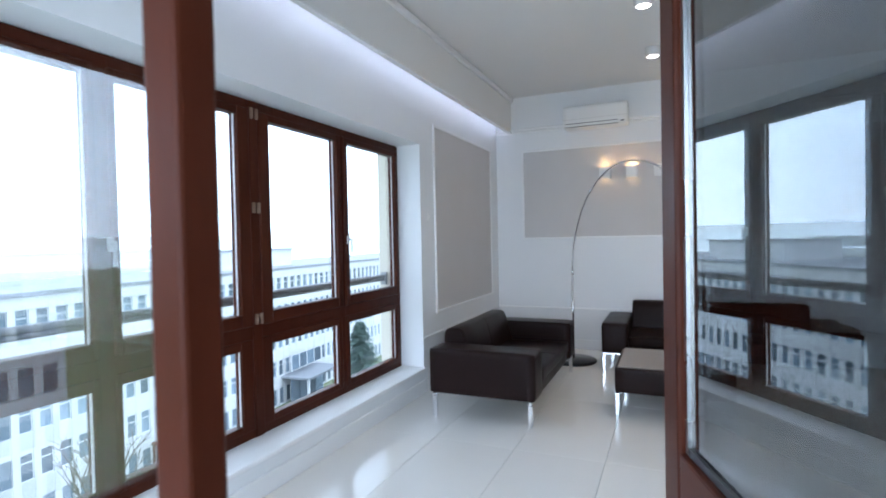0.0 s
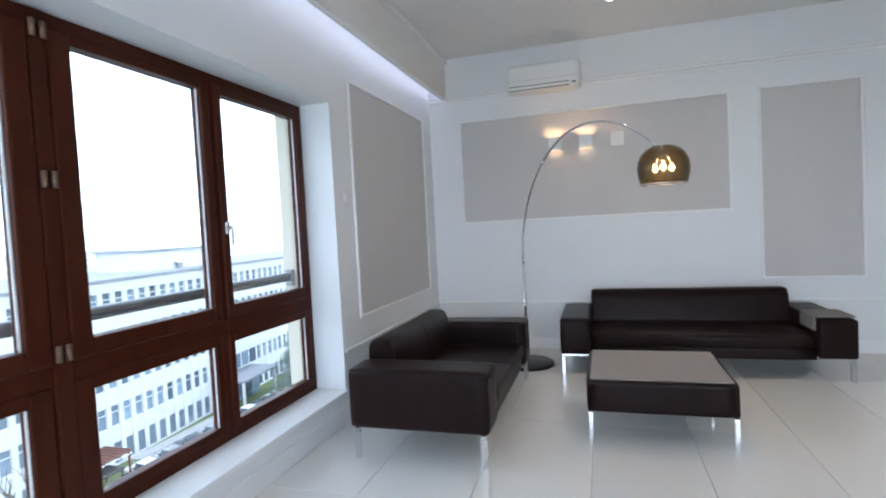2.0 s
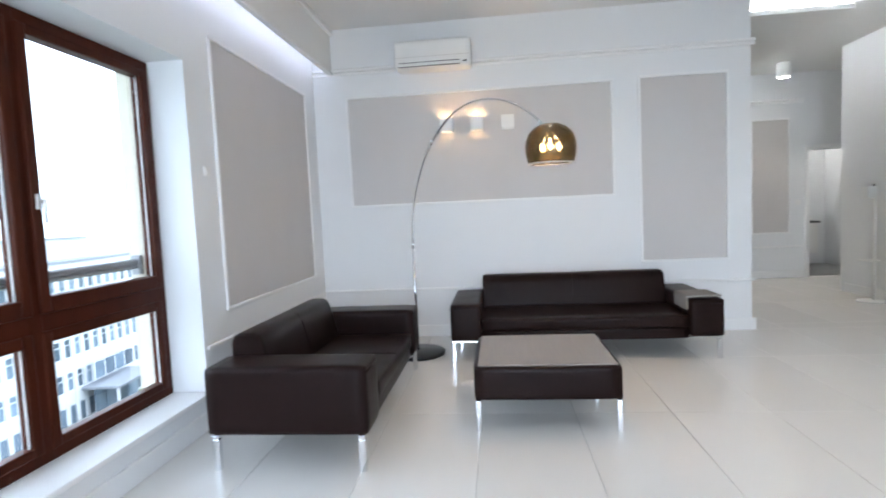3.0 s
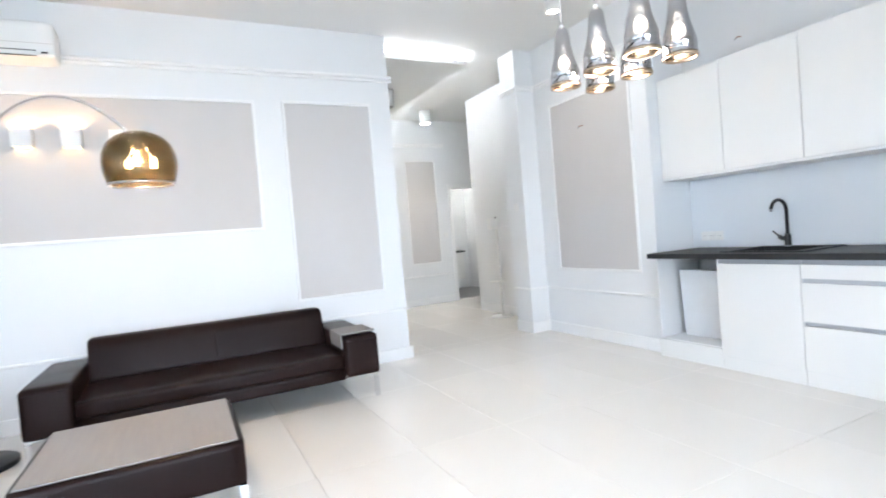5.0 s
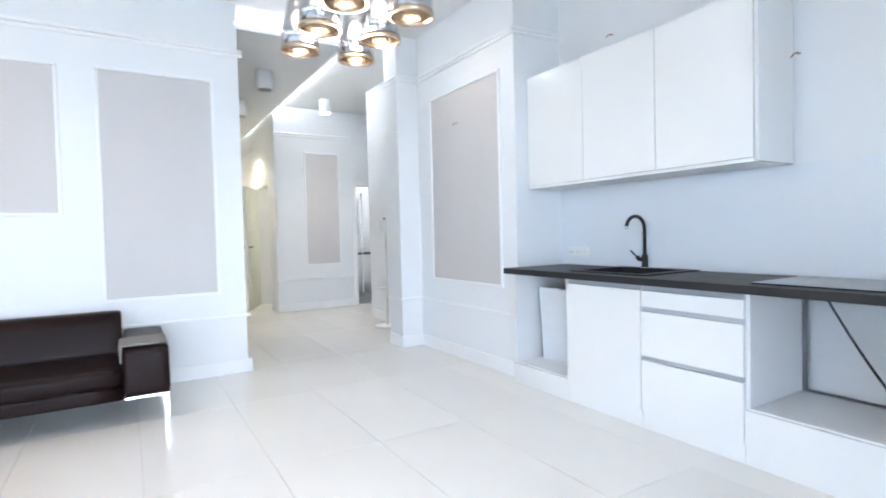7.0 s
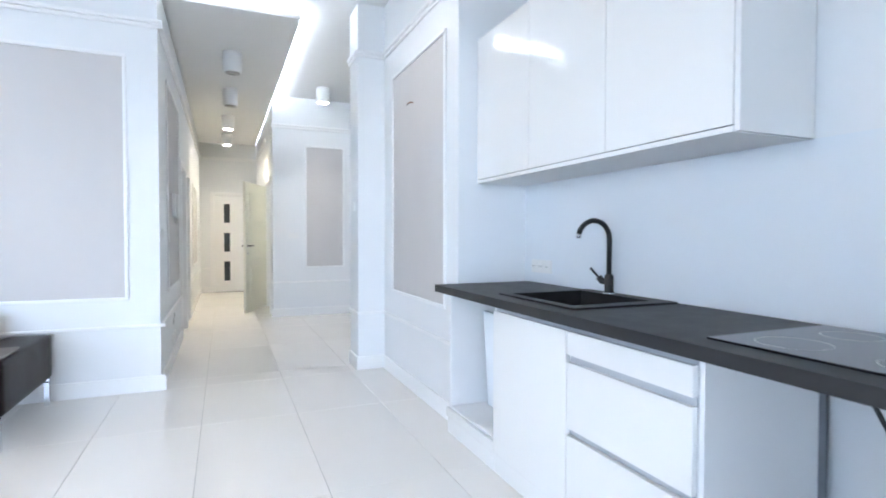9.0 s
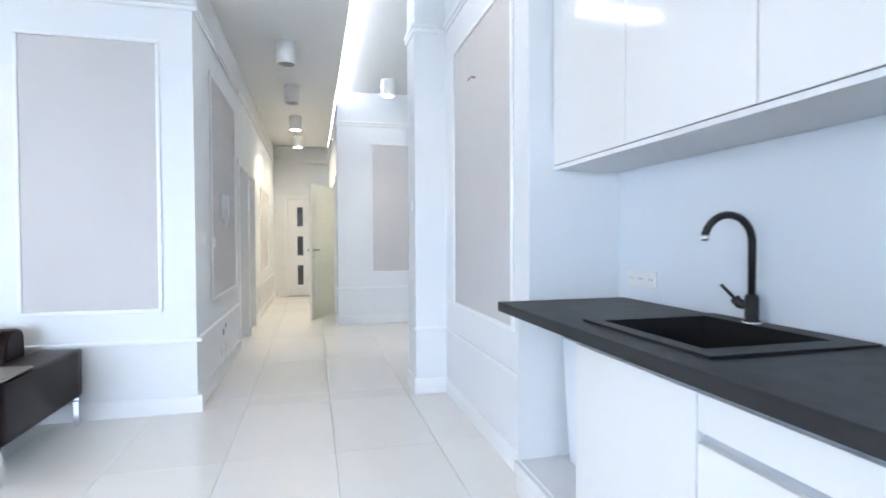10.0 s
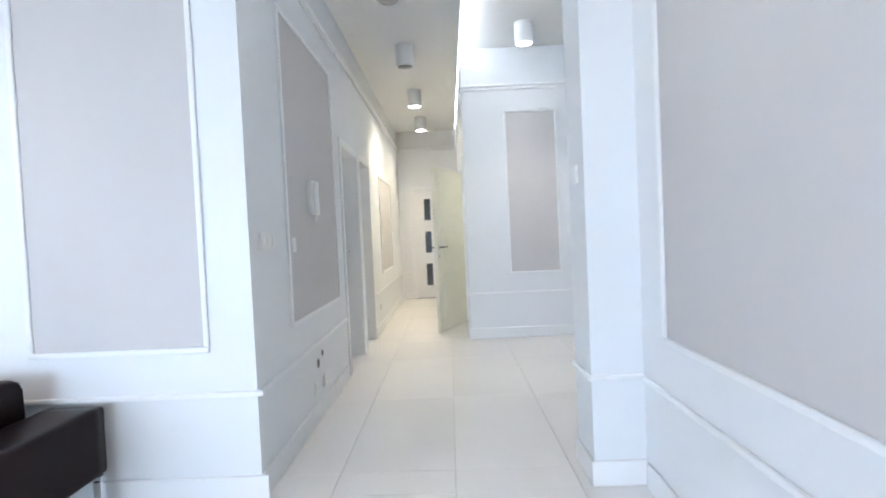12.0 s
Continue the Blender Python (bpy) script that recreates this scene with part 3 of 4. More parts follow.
# ---- lamps ----
def spot(x, y, z, lit, power=0.0, length=0.13, r=0.055, tint=NEUTRAL, cone=130):
    s = thing("ceiling_spotlight", "white cylinder ceiling spotlight, " + ("lit" if lit else "switched off"), "spotlight", "ceiling spotlights", at=(x, y, z))
    part("housing", turned(bmesh.new(), [(0, 0), (r, 0), (r, -length), (r - 0.006, -length - 0.003), (r - 0.010, -length + 0.004), (r - 0.012, -length + 0.016), (0, -length + 0.018)], sides=28), white_plastic, s)
    part("ring", turned(bmesh.new(), [(r - 0.008, -length + 0.003), (r - 0.016, -length - 0.004), (r - 0.020, -length + 0.006)], sides=28), chrome, s)
    part("lens", turned(bmesh.new(), [(0, -length - 0.002), (r - 0.018, -length + 0.001), (r - 0.018, -length + 0.006), (0, -length + 0.006)], sides=24), spot_glow if lit else spot_off, s, "glowing lens" if lit else "dull lens")
    if lit and power:
        lamp("spot_beam", "SPOT", look((x, y, z - length - 0.012), (x, y, 0)), power, tint, radius=0.04, cone=cone)


HALL_TINT = (1.0, 0.84, 0.58)
spot(0.005, 4.38, CEIL, True, 9, length=0.085, r=0.07)
spot(0.038, 5.61, CEIL, True, 9, length=0.085, r=0.07)
spot(3.59, 5.65, CEIL, True, 9, length=0.085, r=0.07)
spot(2.94, 8.2, 3.1, False, length=0.21, r=0.092)
spot(2.935, 9.70, 3.1, False, length=0.21, r=0.092)
spot(2.92, 11.35, 3.1, True, 55, length=0.21, r=0.092, tint=HALL_TINT)
spot(2.91, 12.95, 3.1, True, 26, length=0.21, r=0.092, tint=HALL_TINT)
spot(4.115, 9.55, CEIL, True, 30, length=0.2, r=0.09, cone=84)

arc = thing("arc_floor_lamp", "chrome arc floor lamp with a smoked dome shade, lit", "floor lamp")
BASE, SHADE = Vector((-0.84, 6.08, 0)), Vector((0.288, 4.83, 1.695))
part("base", turned(bmesh.new(), [(0, 0), (0.245, 0), (0.25, 0.006), (0.25, 0.026), (0.24, 0.034), (0.03, 0.04), (0, 0.04)], BASE, 40), black_metal, arc, "round black base")
part("lower_pole", tube(bmesh.new(), [BASE + Vector((0, 0, 0.04)), BASE + Vector((0, 0, 1.03))], 0.0135), chrome, arc)
part("coupling", tube(bmesh.new(), [BASE + Vector((0, 0, 0.98)), BASE + Vector((0, 0, 1.03))], 0.017), chrome, arc)
points = []
span = Vector((SHADE.x - BASE.x, SHADE.y - BASE.y, 0))
for i in range(33):
    a = math.radians(133) * i / 32
    u = 0.943 - math.cos(a) * (0.943 if a < math.pi / 2 else 1.02)
    points.append(BASE + span.normalized() * u + Vector((0, 0, 1.0 + 1.107 * math.sin(a))))
drop = points[-1].z
part("arc_tube", tube(bmesh.new(), points, 0.011, r_end=0.009), chrome, arc)
part("joint", tube(bmesh.new(), [points[12], points[13]], 0.015), chrome, arc)
dome = part("shade", turned(bmesh.new(), [(0.02, 0.128), (0.062, 0.122), (0.105, 0.102), (0.140, 0.066), (0.158, 0.020), (0.163, -0.025), (0.158, -0.075), (0.144, -0.125), (0.140, -0.125), (0.154, -0.075), (0.159, -0.025), (0.154, 0.020), (0.136, 0.064), (0.103, 0.098), (0.062, 0.118), (0.02, 0.124)], SHADE, 48), smoked, arc, "smoked see-through dome shade")
dome.visible_shadow = False
part("shade_rim", turned(bmesh.new(), [(0.139, -0.121), (0.147, -0.121), (0.147, -0.131), (0.139, -0.131), (0.139, -0.121)], SHADE, 48), steel, arc)
part("stem", tube(bmesh.new(), [points[-1], SHADE + Vector((0, 0, 0.12))], 0.009), chrome, arc)
for k in range(3):
    a = k * math.tau / 3 + 0.4
    d = Vector((math.cos(a), math.sin(a), 0))
    part("socket", tube(bmesh.new(), [SHADE + Vector((0, 0, 0.11)) + d * 0.01, SHADE + d * 0.055 + Vector((0, 0, 0.02))], 0.014), chrome, arc)
    part("bulb", turned(bmesh.new(), [(0, 0.03), (0.010, 0.027), (0.018, 0.008), (0.019, -0.008), (0.013, -0.022), (0, -0.027)], SHADE + d * 0.06 + Vector((0, 0, -0.02)), 16), bulb_glow, arc, "warm glowing bulb")
lamp("arc_lamp_light", "POINT", pose(SHADE.x, SHADE.y, SHADE.z - 0.06), 6.5, WARM, radius=0.05)

for x, on in ((-0.54, 1.0), (-0.237, 1.0), (0.07, 0.1)):
    s = thing("wall_sconce", "white cube wall light " + ("shining up and down" if on > 0.5 else "that barely glows"), "wall light", "three wall lights", at=(x, SOFA_Y - 0.006, 2.16))
    bm = bmesh.new()
    for q in ((-0.064, -0.10, -0.066, -0.056, 0, 0.066), (0.056, -0.10, -0.066, 0.064, 0, 0.066), (-0.056, -0.10, -0.066, 0.056, -0.092, 0.066), (-0.056, -0.012, -0.066, 0.056, 0, 0.066)):
        box(bm, *q, bev=0.002)
    part("body", bm, white_plastic, s)
    part("lamp_holder", B(-0.03, -0.08, -0.012, 0.03, -0.03, 0.012, 0.004), capsule_glow if on > 0.5 else white_plastic, s, "small glowing capsule" if on > 0.5 else "")
    if on:
        lamp("sconce_light", "POINT", pose(x, SOFA_Y - 0.076, 2.188), 1.3 * on, WARM, radius=0.012)
        lamp("sconce_light", "POINT", pose(x, SOFA_Y - 0.06, 2.125), 0.1 * on, WARM, radius=0.012)

chandelier = thing("chandelier", "pendant cluster of six mirrored bottle-shaped glass shades, lit", "chandelier")
part("canopy", B(2.04, 3.28, CEIL - 0.035, 2.34, 3.88, CEIL, 0.008), chrome, chandelier)
for i, x in enumerate((2.063, 2.275)):
    for j, y in enumerate((3.36, 3.585, 3.805)):
        c = (x, y, 1.838)
        sh = part("shade", turned(bmesh.new(), [(0.004, 0.272), (0.018, 0.266), (0.030, 0.25), (0.034, 0.225), (0.037, 0.185), (0.046, 0.135), (0.059, 0.09), (0.0655, 0.068), (0.0665, 0.0), (0.0630, 0.0), (0.062, 0.067), (0.055, 0.09), (0.042, 0.135), (0.033, 0.185), (0.030, 0.222), (0.026, 0.246), (0.004, 0.266)], c, 32), mirror_glass, chandelier, "half mirrored glass shade")
        sh.visible_shadow = False
        part("rim", turned(bmesh.new(), [(0.0615, 0.010), (0.0690, 0.010), (0.0690, -0.004), (0.0615, -0.004), (0.0615, 0.010)], c, 32), bronze, sh, "bronze-toned rim")
        part("lining", turned(bmesh.new(), [(0.0622, 0.004), (0.0612, 0.05), (0.0606, 0.05), (0.0616, 0.004)], c, 32), bronze, sh, "bronze-toned inner band")
        part("cap", turned(bmesh.new(), [(0, 0.300), (0.006, 0.298), (0.011, 0.285), (0.013, 0.270), (0.006, 0.262), (0, 0.262)], c, 24), chrome, chandelier)
        part("cord", tube(bmesh.new(), [(x, y, 2.13), (x, y, CEIL - 0.03)], 0.0028, 6), steel, chandelier)
        part("socket", tube(bmesh.new(), [(x, y, 2.085), (x, y, 1.98)], 0.014), chrome, chandelier)
        part("bulb", turned(bmesh.new(), [(0, 0.140), (0.014, 0.136), (0.0235, 0.122), (0.0255, 0.108), (0.0225, 0.093), (0.013, 0.082), (0, 0.079)], c, 18), bulb_white, chandelier, "glowing frosted bulb")
lamp("chandelier_light", "POINT", pose(2.19, 3.58, 1.78), 9, NEUTRAL, radius=0.16)


# ---- seating ----
def sofa(label, length, m, arm_top, reach=0.85):
    """Local: x along the seat, front at y 0, back at y 0.85."""
    s = thing("leather_sofa", label, "sofa", "two leather sofas")
    aw, depth = 0.265, 0.85
    for k, x0 in enumerate((0, length - aw)):
        a = part("arm", rounded(bmesh.new(), (x0, 0.0, 0.19), (x0 + aw, reach, arm_top), 0.02, 9, 0.003, 0.0015), leather, s)
        part("piping", tube(bmesh.new(), [(x0 + 0.02, -0.001, arm_top - 0.035), (x0 + aw - 0.02, -0.001, arm_top - 0.035)], 0.004, 6), leather, a)
        for y0 in (0.02, reach - 0.055):
            part("runner", B(x0 + 0.006, y0 + 0.002, 0.1685, x0 + aw - 0.006, y0 + 0.033, 0.19, 0.003), chrome, s, "polished chrome runner")
            xx = x0 + 0.008 if k == 0 else x0 + aw - 0.043
            part("leg", B(xx, y0, 0.0, xx + 0.035, y0 + 0.035, 0.168, 0.004), chrome, s, "square chrome leg")
    part("seat_base", rounded(bmesh.new(), (aw - 0.004, 0.03, 0.165), (length - aw + 0.004, depth - 0.02, 0.265), 0.02, 7, 0.0, 0.001), leather, s)
    part("seat_cushion", rounded(bmesh.new(), (aw + 0.002, 0.012, 0.262), (length - aw - 0.002, 0.66, 0.368), 0.02, 11, 0.006, 0.0025), leather, s)
    mid = length / 2
    part("seat_seam", tube(bmesh.new(), [(mid, 0.011, 0.29), (mid, 0.013, 0.355), (mid, 0.03, 0.3745), (mid, 0.3, 0.3765), (mid, 0.6, 0.3745)], 0.0022, 6), leather, s)
    part("front_seam", tube(bmesh.new(), [(aw + 0.01, 0.026, 0.263), (length - aw - 0.01, 0.026, 0.263)], 0.004, 6), leather, s)
    profile = [(0.585, 0.33), (0.60, 0.40), (0.645, 0.585), (0.655, 0.62), (0.672, 0.648), (0.70, 0.662), (0.79, 0.662), (0.818, 0.648), (0.832, 0.62), (0.84, 0.33)]
    bm = bmesh.new()
    rings = []
    for x, k in ((aw + 0.004, 0.93), (aw + 0.012, 0.975), (aw + 0.03, 1.0), (mid - 0.3, 1.0), (mid, 0.992), (mid + 0.3, 1.0), (length - aw - 0.03, 1.0), (length - aw - 0.012, 0.975), (length - aw - 0.004, 0.93)):
        rings.append([bm.verts.new((x, 0.73 + (y - 0.73) * k, 0.45 + (z - 0.45) * k)) for y, z in profile])
    for one, two in zip(rings, rings[1:]):
        for i in range(len(profile)):
            bm.faces.new((one[i], one[(i + 1) % len(profile)], two[(i + 1) % len(profile)], two[i])).smooth = True
    bm.faces.new(rings[0][::-1])
    bm.faces.new(rings[-1])
    bmesh.ops.recalc_face_normals(bm, faces=bm.faces[:])
    part("backrest", bm, leather, s)
    part("back_seam", tube(bmesh.new(), [(mid, 0.598, 0.40), (mid, 0.643, 0.585), (mid, 0.670, 0.646), (mid, 0.70, 0.660)], 0.0022, 6), leather, s)
    s.matrix_world = m
    return s


sofa("dark brown leather two-seat sofa with chrome legs under the window wall", 1.74, pose(-0.75, 3.885, 0, 0, 0, 90), 0.545)
sofa("dark brown leather sofa with chrome legs against the panelled wall", 2.225, pose(-0.502, 5.76, 0, 0, 0, 0), 0.495, 0.945)
throw = thing("folded_throw", "grey felt throw laid over the sofa arm", "blanket")
bm = bmesh.new()
rounded(bm, (1.452, 5.80, 0.502), (1.715, 6.12, 0.522), 0.009, 11, 0.002, 0.004)
rounded(bm, (1.440, 5.805, 0.40), (1.456, 6.115, 0.518), 0.007, 9, 0.001, 0.002)
part("cloth", bm, grey_cloth, throw)

table = thing("coffee_table", "low square leather table with a grey wood top and chrome legs", "coffee table")
part("body", rounded(bmesh.new(), (-0.24, 4.365, 0.185), (0.605, 5.13, 0.385), 0.022, 9, 0.003, 0.0015), leather, table, "dark brown leather sides")
part("tabletop", B(-0.215, 4.385, 0.383, 0.58, 5.11, 0.392, 0.004), table_wood, table, "grey wood-grain top")
for x0 in (-0.235, 0.568):
    for y0 in (4.375, 5.088):
        part("leg", B(x0, y0, 0, x0 + 0.032, y0 + 0.032, 0.186, 0.003), chrome, table, "square chrome leg")

ac = thing("air_conditioner", "white wall-mounted split air conditioner", "air conditioner")
bm = bmesh.new()
rounded(bm, (-1.005, 6.52, 2.705), (-0.262, SOFA_Y - 0.001, 2.965), 0.03, 8)
part("casing", bm, white_plastic, ac)
flap = part("flap", B(-0.955, 6.512, 2.715, -0.38, 6.524, 2.745, 0.004), white_plastic, ac)
part("slot", B(-0.965, 6.5165, 2.745, -0.37, 6.5215, 2.752), dark_plastic, ac, "dark outlet slot")
part("slot", B(-0.965, 6.5165, 2.708, -0.37, 6.5215, 2.714), dark_plastic, ac, "dark outlet slot")
part("panel_line", B(-1.0, 6.517, 2.80, -0.267, 6.5215, 2.803), grout, ac)
part("display", B(-0.34, 6.516, 2.73, -0.30, 6.5215, 2.742, 0.001), dark_plastic, ac)

# ---- kitchen ----
FX = 4.075
worktop = thing("worktop", "black laminate kitchen worktop with a sink cut-out", "worktop", at=(0, 0, -0.004))
SX0, SX1, SY0, SY1 = 4.115, 4.615, 3.96, 4.52
for q in ((4.005, 2.68, 4.105, 5.158), (4.625, 2.68, KIT_X, 5.158), (4.105, 2.68, 4.625, SY0 - 0.01), (4.105, SY1 + 0.01, 4.625, 5.158)):
    part("slab", B(q[0], q[1], 0.858, q[2], q[3], 0.9), worktop_mat, worktop)
part("front_edge", B(4.0015, 2.68, 0.8585, 4.0045, 5.158, 0.8995), worktop_mat, worktop)

sink = thing("kitchen_sink", "black composite inset sink with one long bowl", "sink", at=(0, 0, -0.004))
bm = bmesh.new()
for q in ((SX0 - 0.02, SY0 - 0.02, SX0 + 0.03, SY1 + 0.02), (SX1 - 0.06, SY0 - 0.02, SX1 + 0.02, SY1 + 0.02), (SX0 + 0.03, SY1 - 0.03, SX1 - 0.06, SY1 + 0.02), (SX0 + 0.03, SY0 - 0.02, SX1 - 0.06, SY0 + 0.055)):
    box(bm, q[0], q[1], 0.9005, q[2], q[3], 0.9085, 0.0)
part("rim", bm, sink_mat, sink)
bm = bmesh.new()
bx0, bx1, by0, by1 = SX0 + 0.03, SX1 - 0.06, SY0 + 0.055, SY1 - 0.03
box(bm, bx0 - 0.006, by0 - 0.006, 0.72, bx1 + 0.006, by1 + 0.006, 0.728)
for q in ((bx0 - 0.008, by0, bx0, by1), (bx1, by0, bx1 + 0.008, by1), (bx0, by0 - 0.008, bx1, by0), (bx0, by1, bx1, by1 + 0.008)):
    box(bm, q[0], q[1], 0.722, q[2], q[3], 0.904)
part("bowl", bm, sink_mat, sink)
part("drain", turned(bmesh.new(), [(0, 0.002), (0.035, 0.004), (0.04, 0.0), (0, 0.0)], ((bx0 + bx1) / 2, (by0 + by1) / 2, 0.7285), 24), chrome, sink)
part("overflow", B(bx1 - 0.10, by0 - 0.001, 0.85, bx1 - 0.04, by0 + 0.002, 0.868, 0.001), steel, sink)

tap = thing("kitchen_tap", "matt black swan-neck kitchen tap", "tap", at=(0, 0, -0.004))
TX, TY = 4.587, 4.316
part("base", turned(bmesh.new(), [(0, 0), (0.027, 0), (0.027, 0.008), (0.022, 0.012), (0.022, 0.085), (0.016, 0.095), (0, 0.095)], (TX, TY, 0.9085), 24), black_metal, tap)
part("collar", turned(bmesh.new(), [(0.029, 0.0), (0.029, 0.004), (0.022, 0.005)], (TX, TY, 0.9085), 24), chrome, tap)
pts = [(TX, TY, 0.99), (TX, TY, 1.178)]
for i in range(1, 13):
    a = math.pi * i / 12 * 0.92
    pts.append((TX - 0.09 * (1 - math.cos(a)), TY + 0.004 * (1 - math.cos(a)), 1.178 + 0.088 * math.sin(a)))
part("spout", tube(bmesh.new(), pts, 0.0125, 14), black_metal, tap)
tip = Vector(pts[-1])
part("aerator", tube(bmesh.new(), [tip, tip + Vector((0.001, 0, -0.018))], 0.0125), chrome, tap, "chrome aerator")
lever = part("lever", tube(bmesh.new(), [(TX, TY, 0.965), (TX - 0.015, TY + 0.035, 0.968), (TX - 0.02, TY + 0.05, 0.985)], 0.017), black_metal, tap)
part("lever_arm", tube(bmesh.new(), [(TX - 0.02, TY + 0.045, 0.98), (TX - 0.045, TY + 0.085, 1.03)], 0.006), black_metal, lever)

hob = thing("hob", "black glass hob plate on the worktop", "hob", at=(0, 0, -0.004))
part("plate", B(4.095, 2.75, 0.9005, 4.615, 3.335, 0.907, 0.002), hob_glass, hob)
for cx, cy, r in ((4.23, 2.9, 0.08), (4.23, 3.18, 0.09), (4.48, 2.9, 0.09), (4.48, 3.18, 0.075)):
    part("zone_mark", turned(bmesh.new(), [(r, 0.0), (r, 0.0004), (r - 0.003, 0.0004), (r - 0.003, 0)], (cx, cy, 0.907), 36), steel, hob)


def base_unit(label, y0, y1, fronts=(), open_=False, floor_z=0.1):
    c = thing("base_cabinet", label, "cabinet", "kitchen base units")
    front = FX + 0.022
    part("side_panel", B(front, y0 + 0.0005, 0.1, 4.62, y0 + 0.0185, 0.852), carcass, c)
    part("side_panel", B(front, y1 - 0.0185, 0.1, 4.62, y1 - 0.0005, 0.852), carcass, c)
    part("bottom_panel", B(front + 0.001, y0 + 0.0185, floor_z, 4.62, y1 - 0.0185, floor_z + 0.018), carcass, c)
    if not open_:
        part("back_panel", B(4.612, y0 + 0.0185, 0.12, 4.62, y1 - 0.0185, 0.845), carcass, c)
    if floor_z > 0.12 and floor_z < 0.2:
        part("skirt", B(FX, y0 + 0.0015, 0.1, FX + 0.02, y1 - 0.0015, floor_z + 0.012, 0.0015), gloss_white, c)
    for z0, z1 in fronts:
        part("drawer_front" if len(fronts) > 1 else "door", B(FX, y0 + 0.0015, z0, FX + 0.02, y1 - 0.0015, z1, 0.0015), gloss_white, c)
    if len(fronts) > 1:
        for z in (0.415, 0.70):
            part("grip_channel", B(FX + 0.018, y0 + 0.002, z - 0.008, FX + 0.024, y1 - 0.002, z + 0.028), grip_grey, c, "grey aluminium grip channel")
    part("grip_channel", B(FX + 0.018, y0 + 0.002, 0.81, FX + 0.024, y1 - 0.002, 0.8455), grip_grey, c, "grey aluminium grip channel") if fronts else None
    part("plinth", B(FX + 0.012, y0 + 0.001, 0.0, FX + 0.03, y1 - 0.001, 0.0985), gloss_white, c)
    return c


base_unit("open white appliance niche at the end of the run", 4.562, 5.154, open_=True, floor_z=0.14)
base_unit("white gloss sink cabinet with one closed door", 3.96, 4.56, ((0.102, 0.815),))
base_unit("white gloss cabinet with three drawers and grey grips", 3.36, 3.958, ((0.102, 0.405), (0.433, 0.693), (0.722, 0.815)))
oven = base_unit("open white oven niche with a raised floor", 2.74, 3.358, open_=True, floor_z=0.262)
part("skirt", B(FX, 2.742, 0.1, FX + 0.02, 3.356, 0.273, 0.0015), gloss_white, oven)
# dark strips imitate the shadow between the niche and the wall
part("raw_edge", B(4.606, 3.318, 0.281, 4.621, 3.339, 0.85), gap_shade, oven, "dark strip painted as the shaded gap at the open back")
part("raw_edge", B(4.6065, 2.76, 0.2805, 4.6205, 3.3175, 0.292), gap_shade, oven, "dark strip painted as the shaded gap at the open back")
cover = thing("end_panel", "white gloss panel closing the kitchen run", "panel")
part("board", B(FX - 0.005, 2.70, 0.0, 4.60, 2.738, 0.8455, 0.001), gloss_white, cover)
board = thing("leaning_board", "white panel in plastic film leaning inside the open niche", "board")
part("sheet", box(bmesh.new(), -0.012, -0.25, 0, 0.012, 0.17, 0.575, 0.002, m=pose(4.33, 4.90, 0.1595, 0, -3.5, 0)), film_board, board)
part("clip", B(4.275, 4.80, 0.733, 4.31, 4.92, 0.737, 0.001), steel, board)
box_ = thing("cardboard_piece", "small brown cardboard piece on the niche floor", "cardboard")
part("card", B(4.16, 4.60, 0.1585, 4.28, 4.62, 0.23, 0.002), mat("brown card", (0.35, 0.22, 0.12), 0.9), box_)
cable = thing("power_cable", "black power cable hanging through the oven niche", "cable")
part("flex", tube(bmesh.new(), [(4.50, 3.20 - 0.36 * u, 0.845 - 0.57 * u - 0.03 * math.sin(u * 3.1)) for u in [i / 14 for i in range(15)]], 0.0065, 8), dark_plastic, cable)

for k in range(3):
    y1 = 5.184 - k * 0.589
    y0 = y1 - 0.587
    u = thing("wall_cabinet", "white gloss wall cabinet with a handleless door", "cabinet", "kitchen wall units")
    bm = bmesh.new()
    box(bm, 4.315, y0 + 0.0005, 1.531, KIT_X - 0.001, y1 - 0.0005, 2.39)
    part("body", bm, carcass, u)
    part("door", B(4.294, y0 + 0.0015, 1.534, 4.3135, y1 - 0.0015, 2.395, 0.0015), gloss_white, u)
pelm = thing("cabinet_light_rail", "white light rail under the wall cabinets", "rail")
part("board", B(4.295, 3.419, 1.511, KIT_X - 0.002, 5.184, 1.530, 0.002), carcass, pelm)
endp = thing("cabinet_side_panel", "white gloss side panel of the wall cabinets", "panel")
part("board", B(4.2975, 3.398, 1.512, KIT_X - 0.002, 3.4165, 2.392, 0.0015), gloss_white, endp)
part("edge_band", B(4.296, 3.3985, 1.5125, 4.2972, 3.416, 2.3915), carcass, endp)
structure("wall_backsplash", B(KIT_X - 0.008, 2.62, 0.9, KIT_X - 0.0005, 5.188, 1.510), splash, "pale smooth splashback panel")


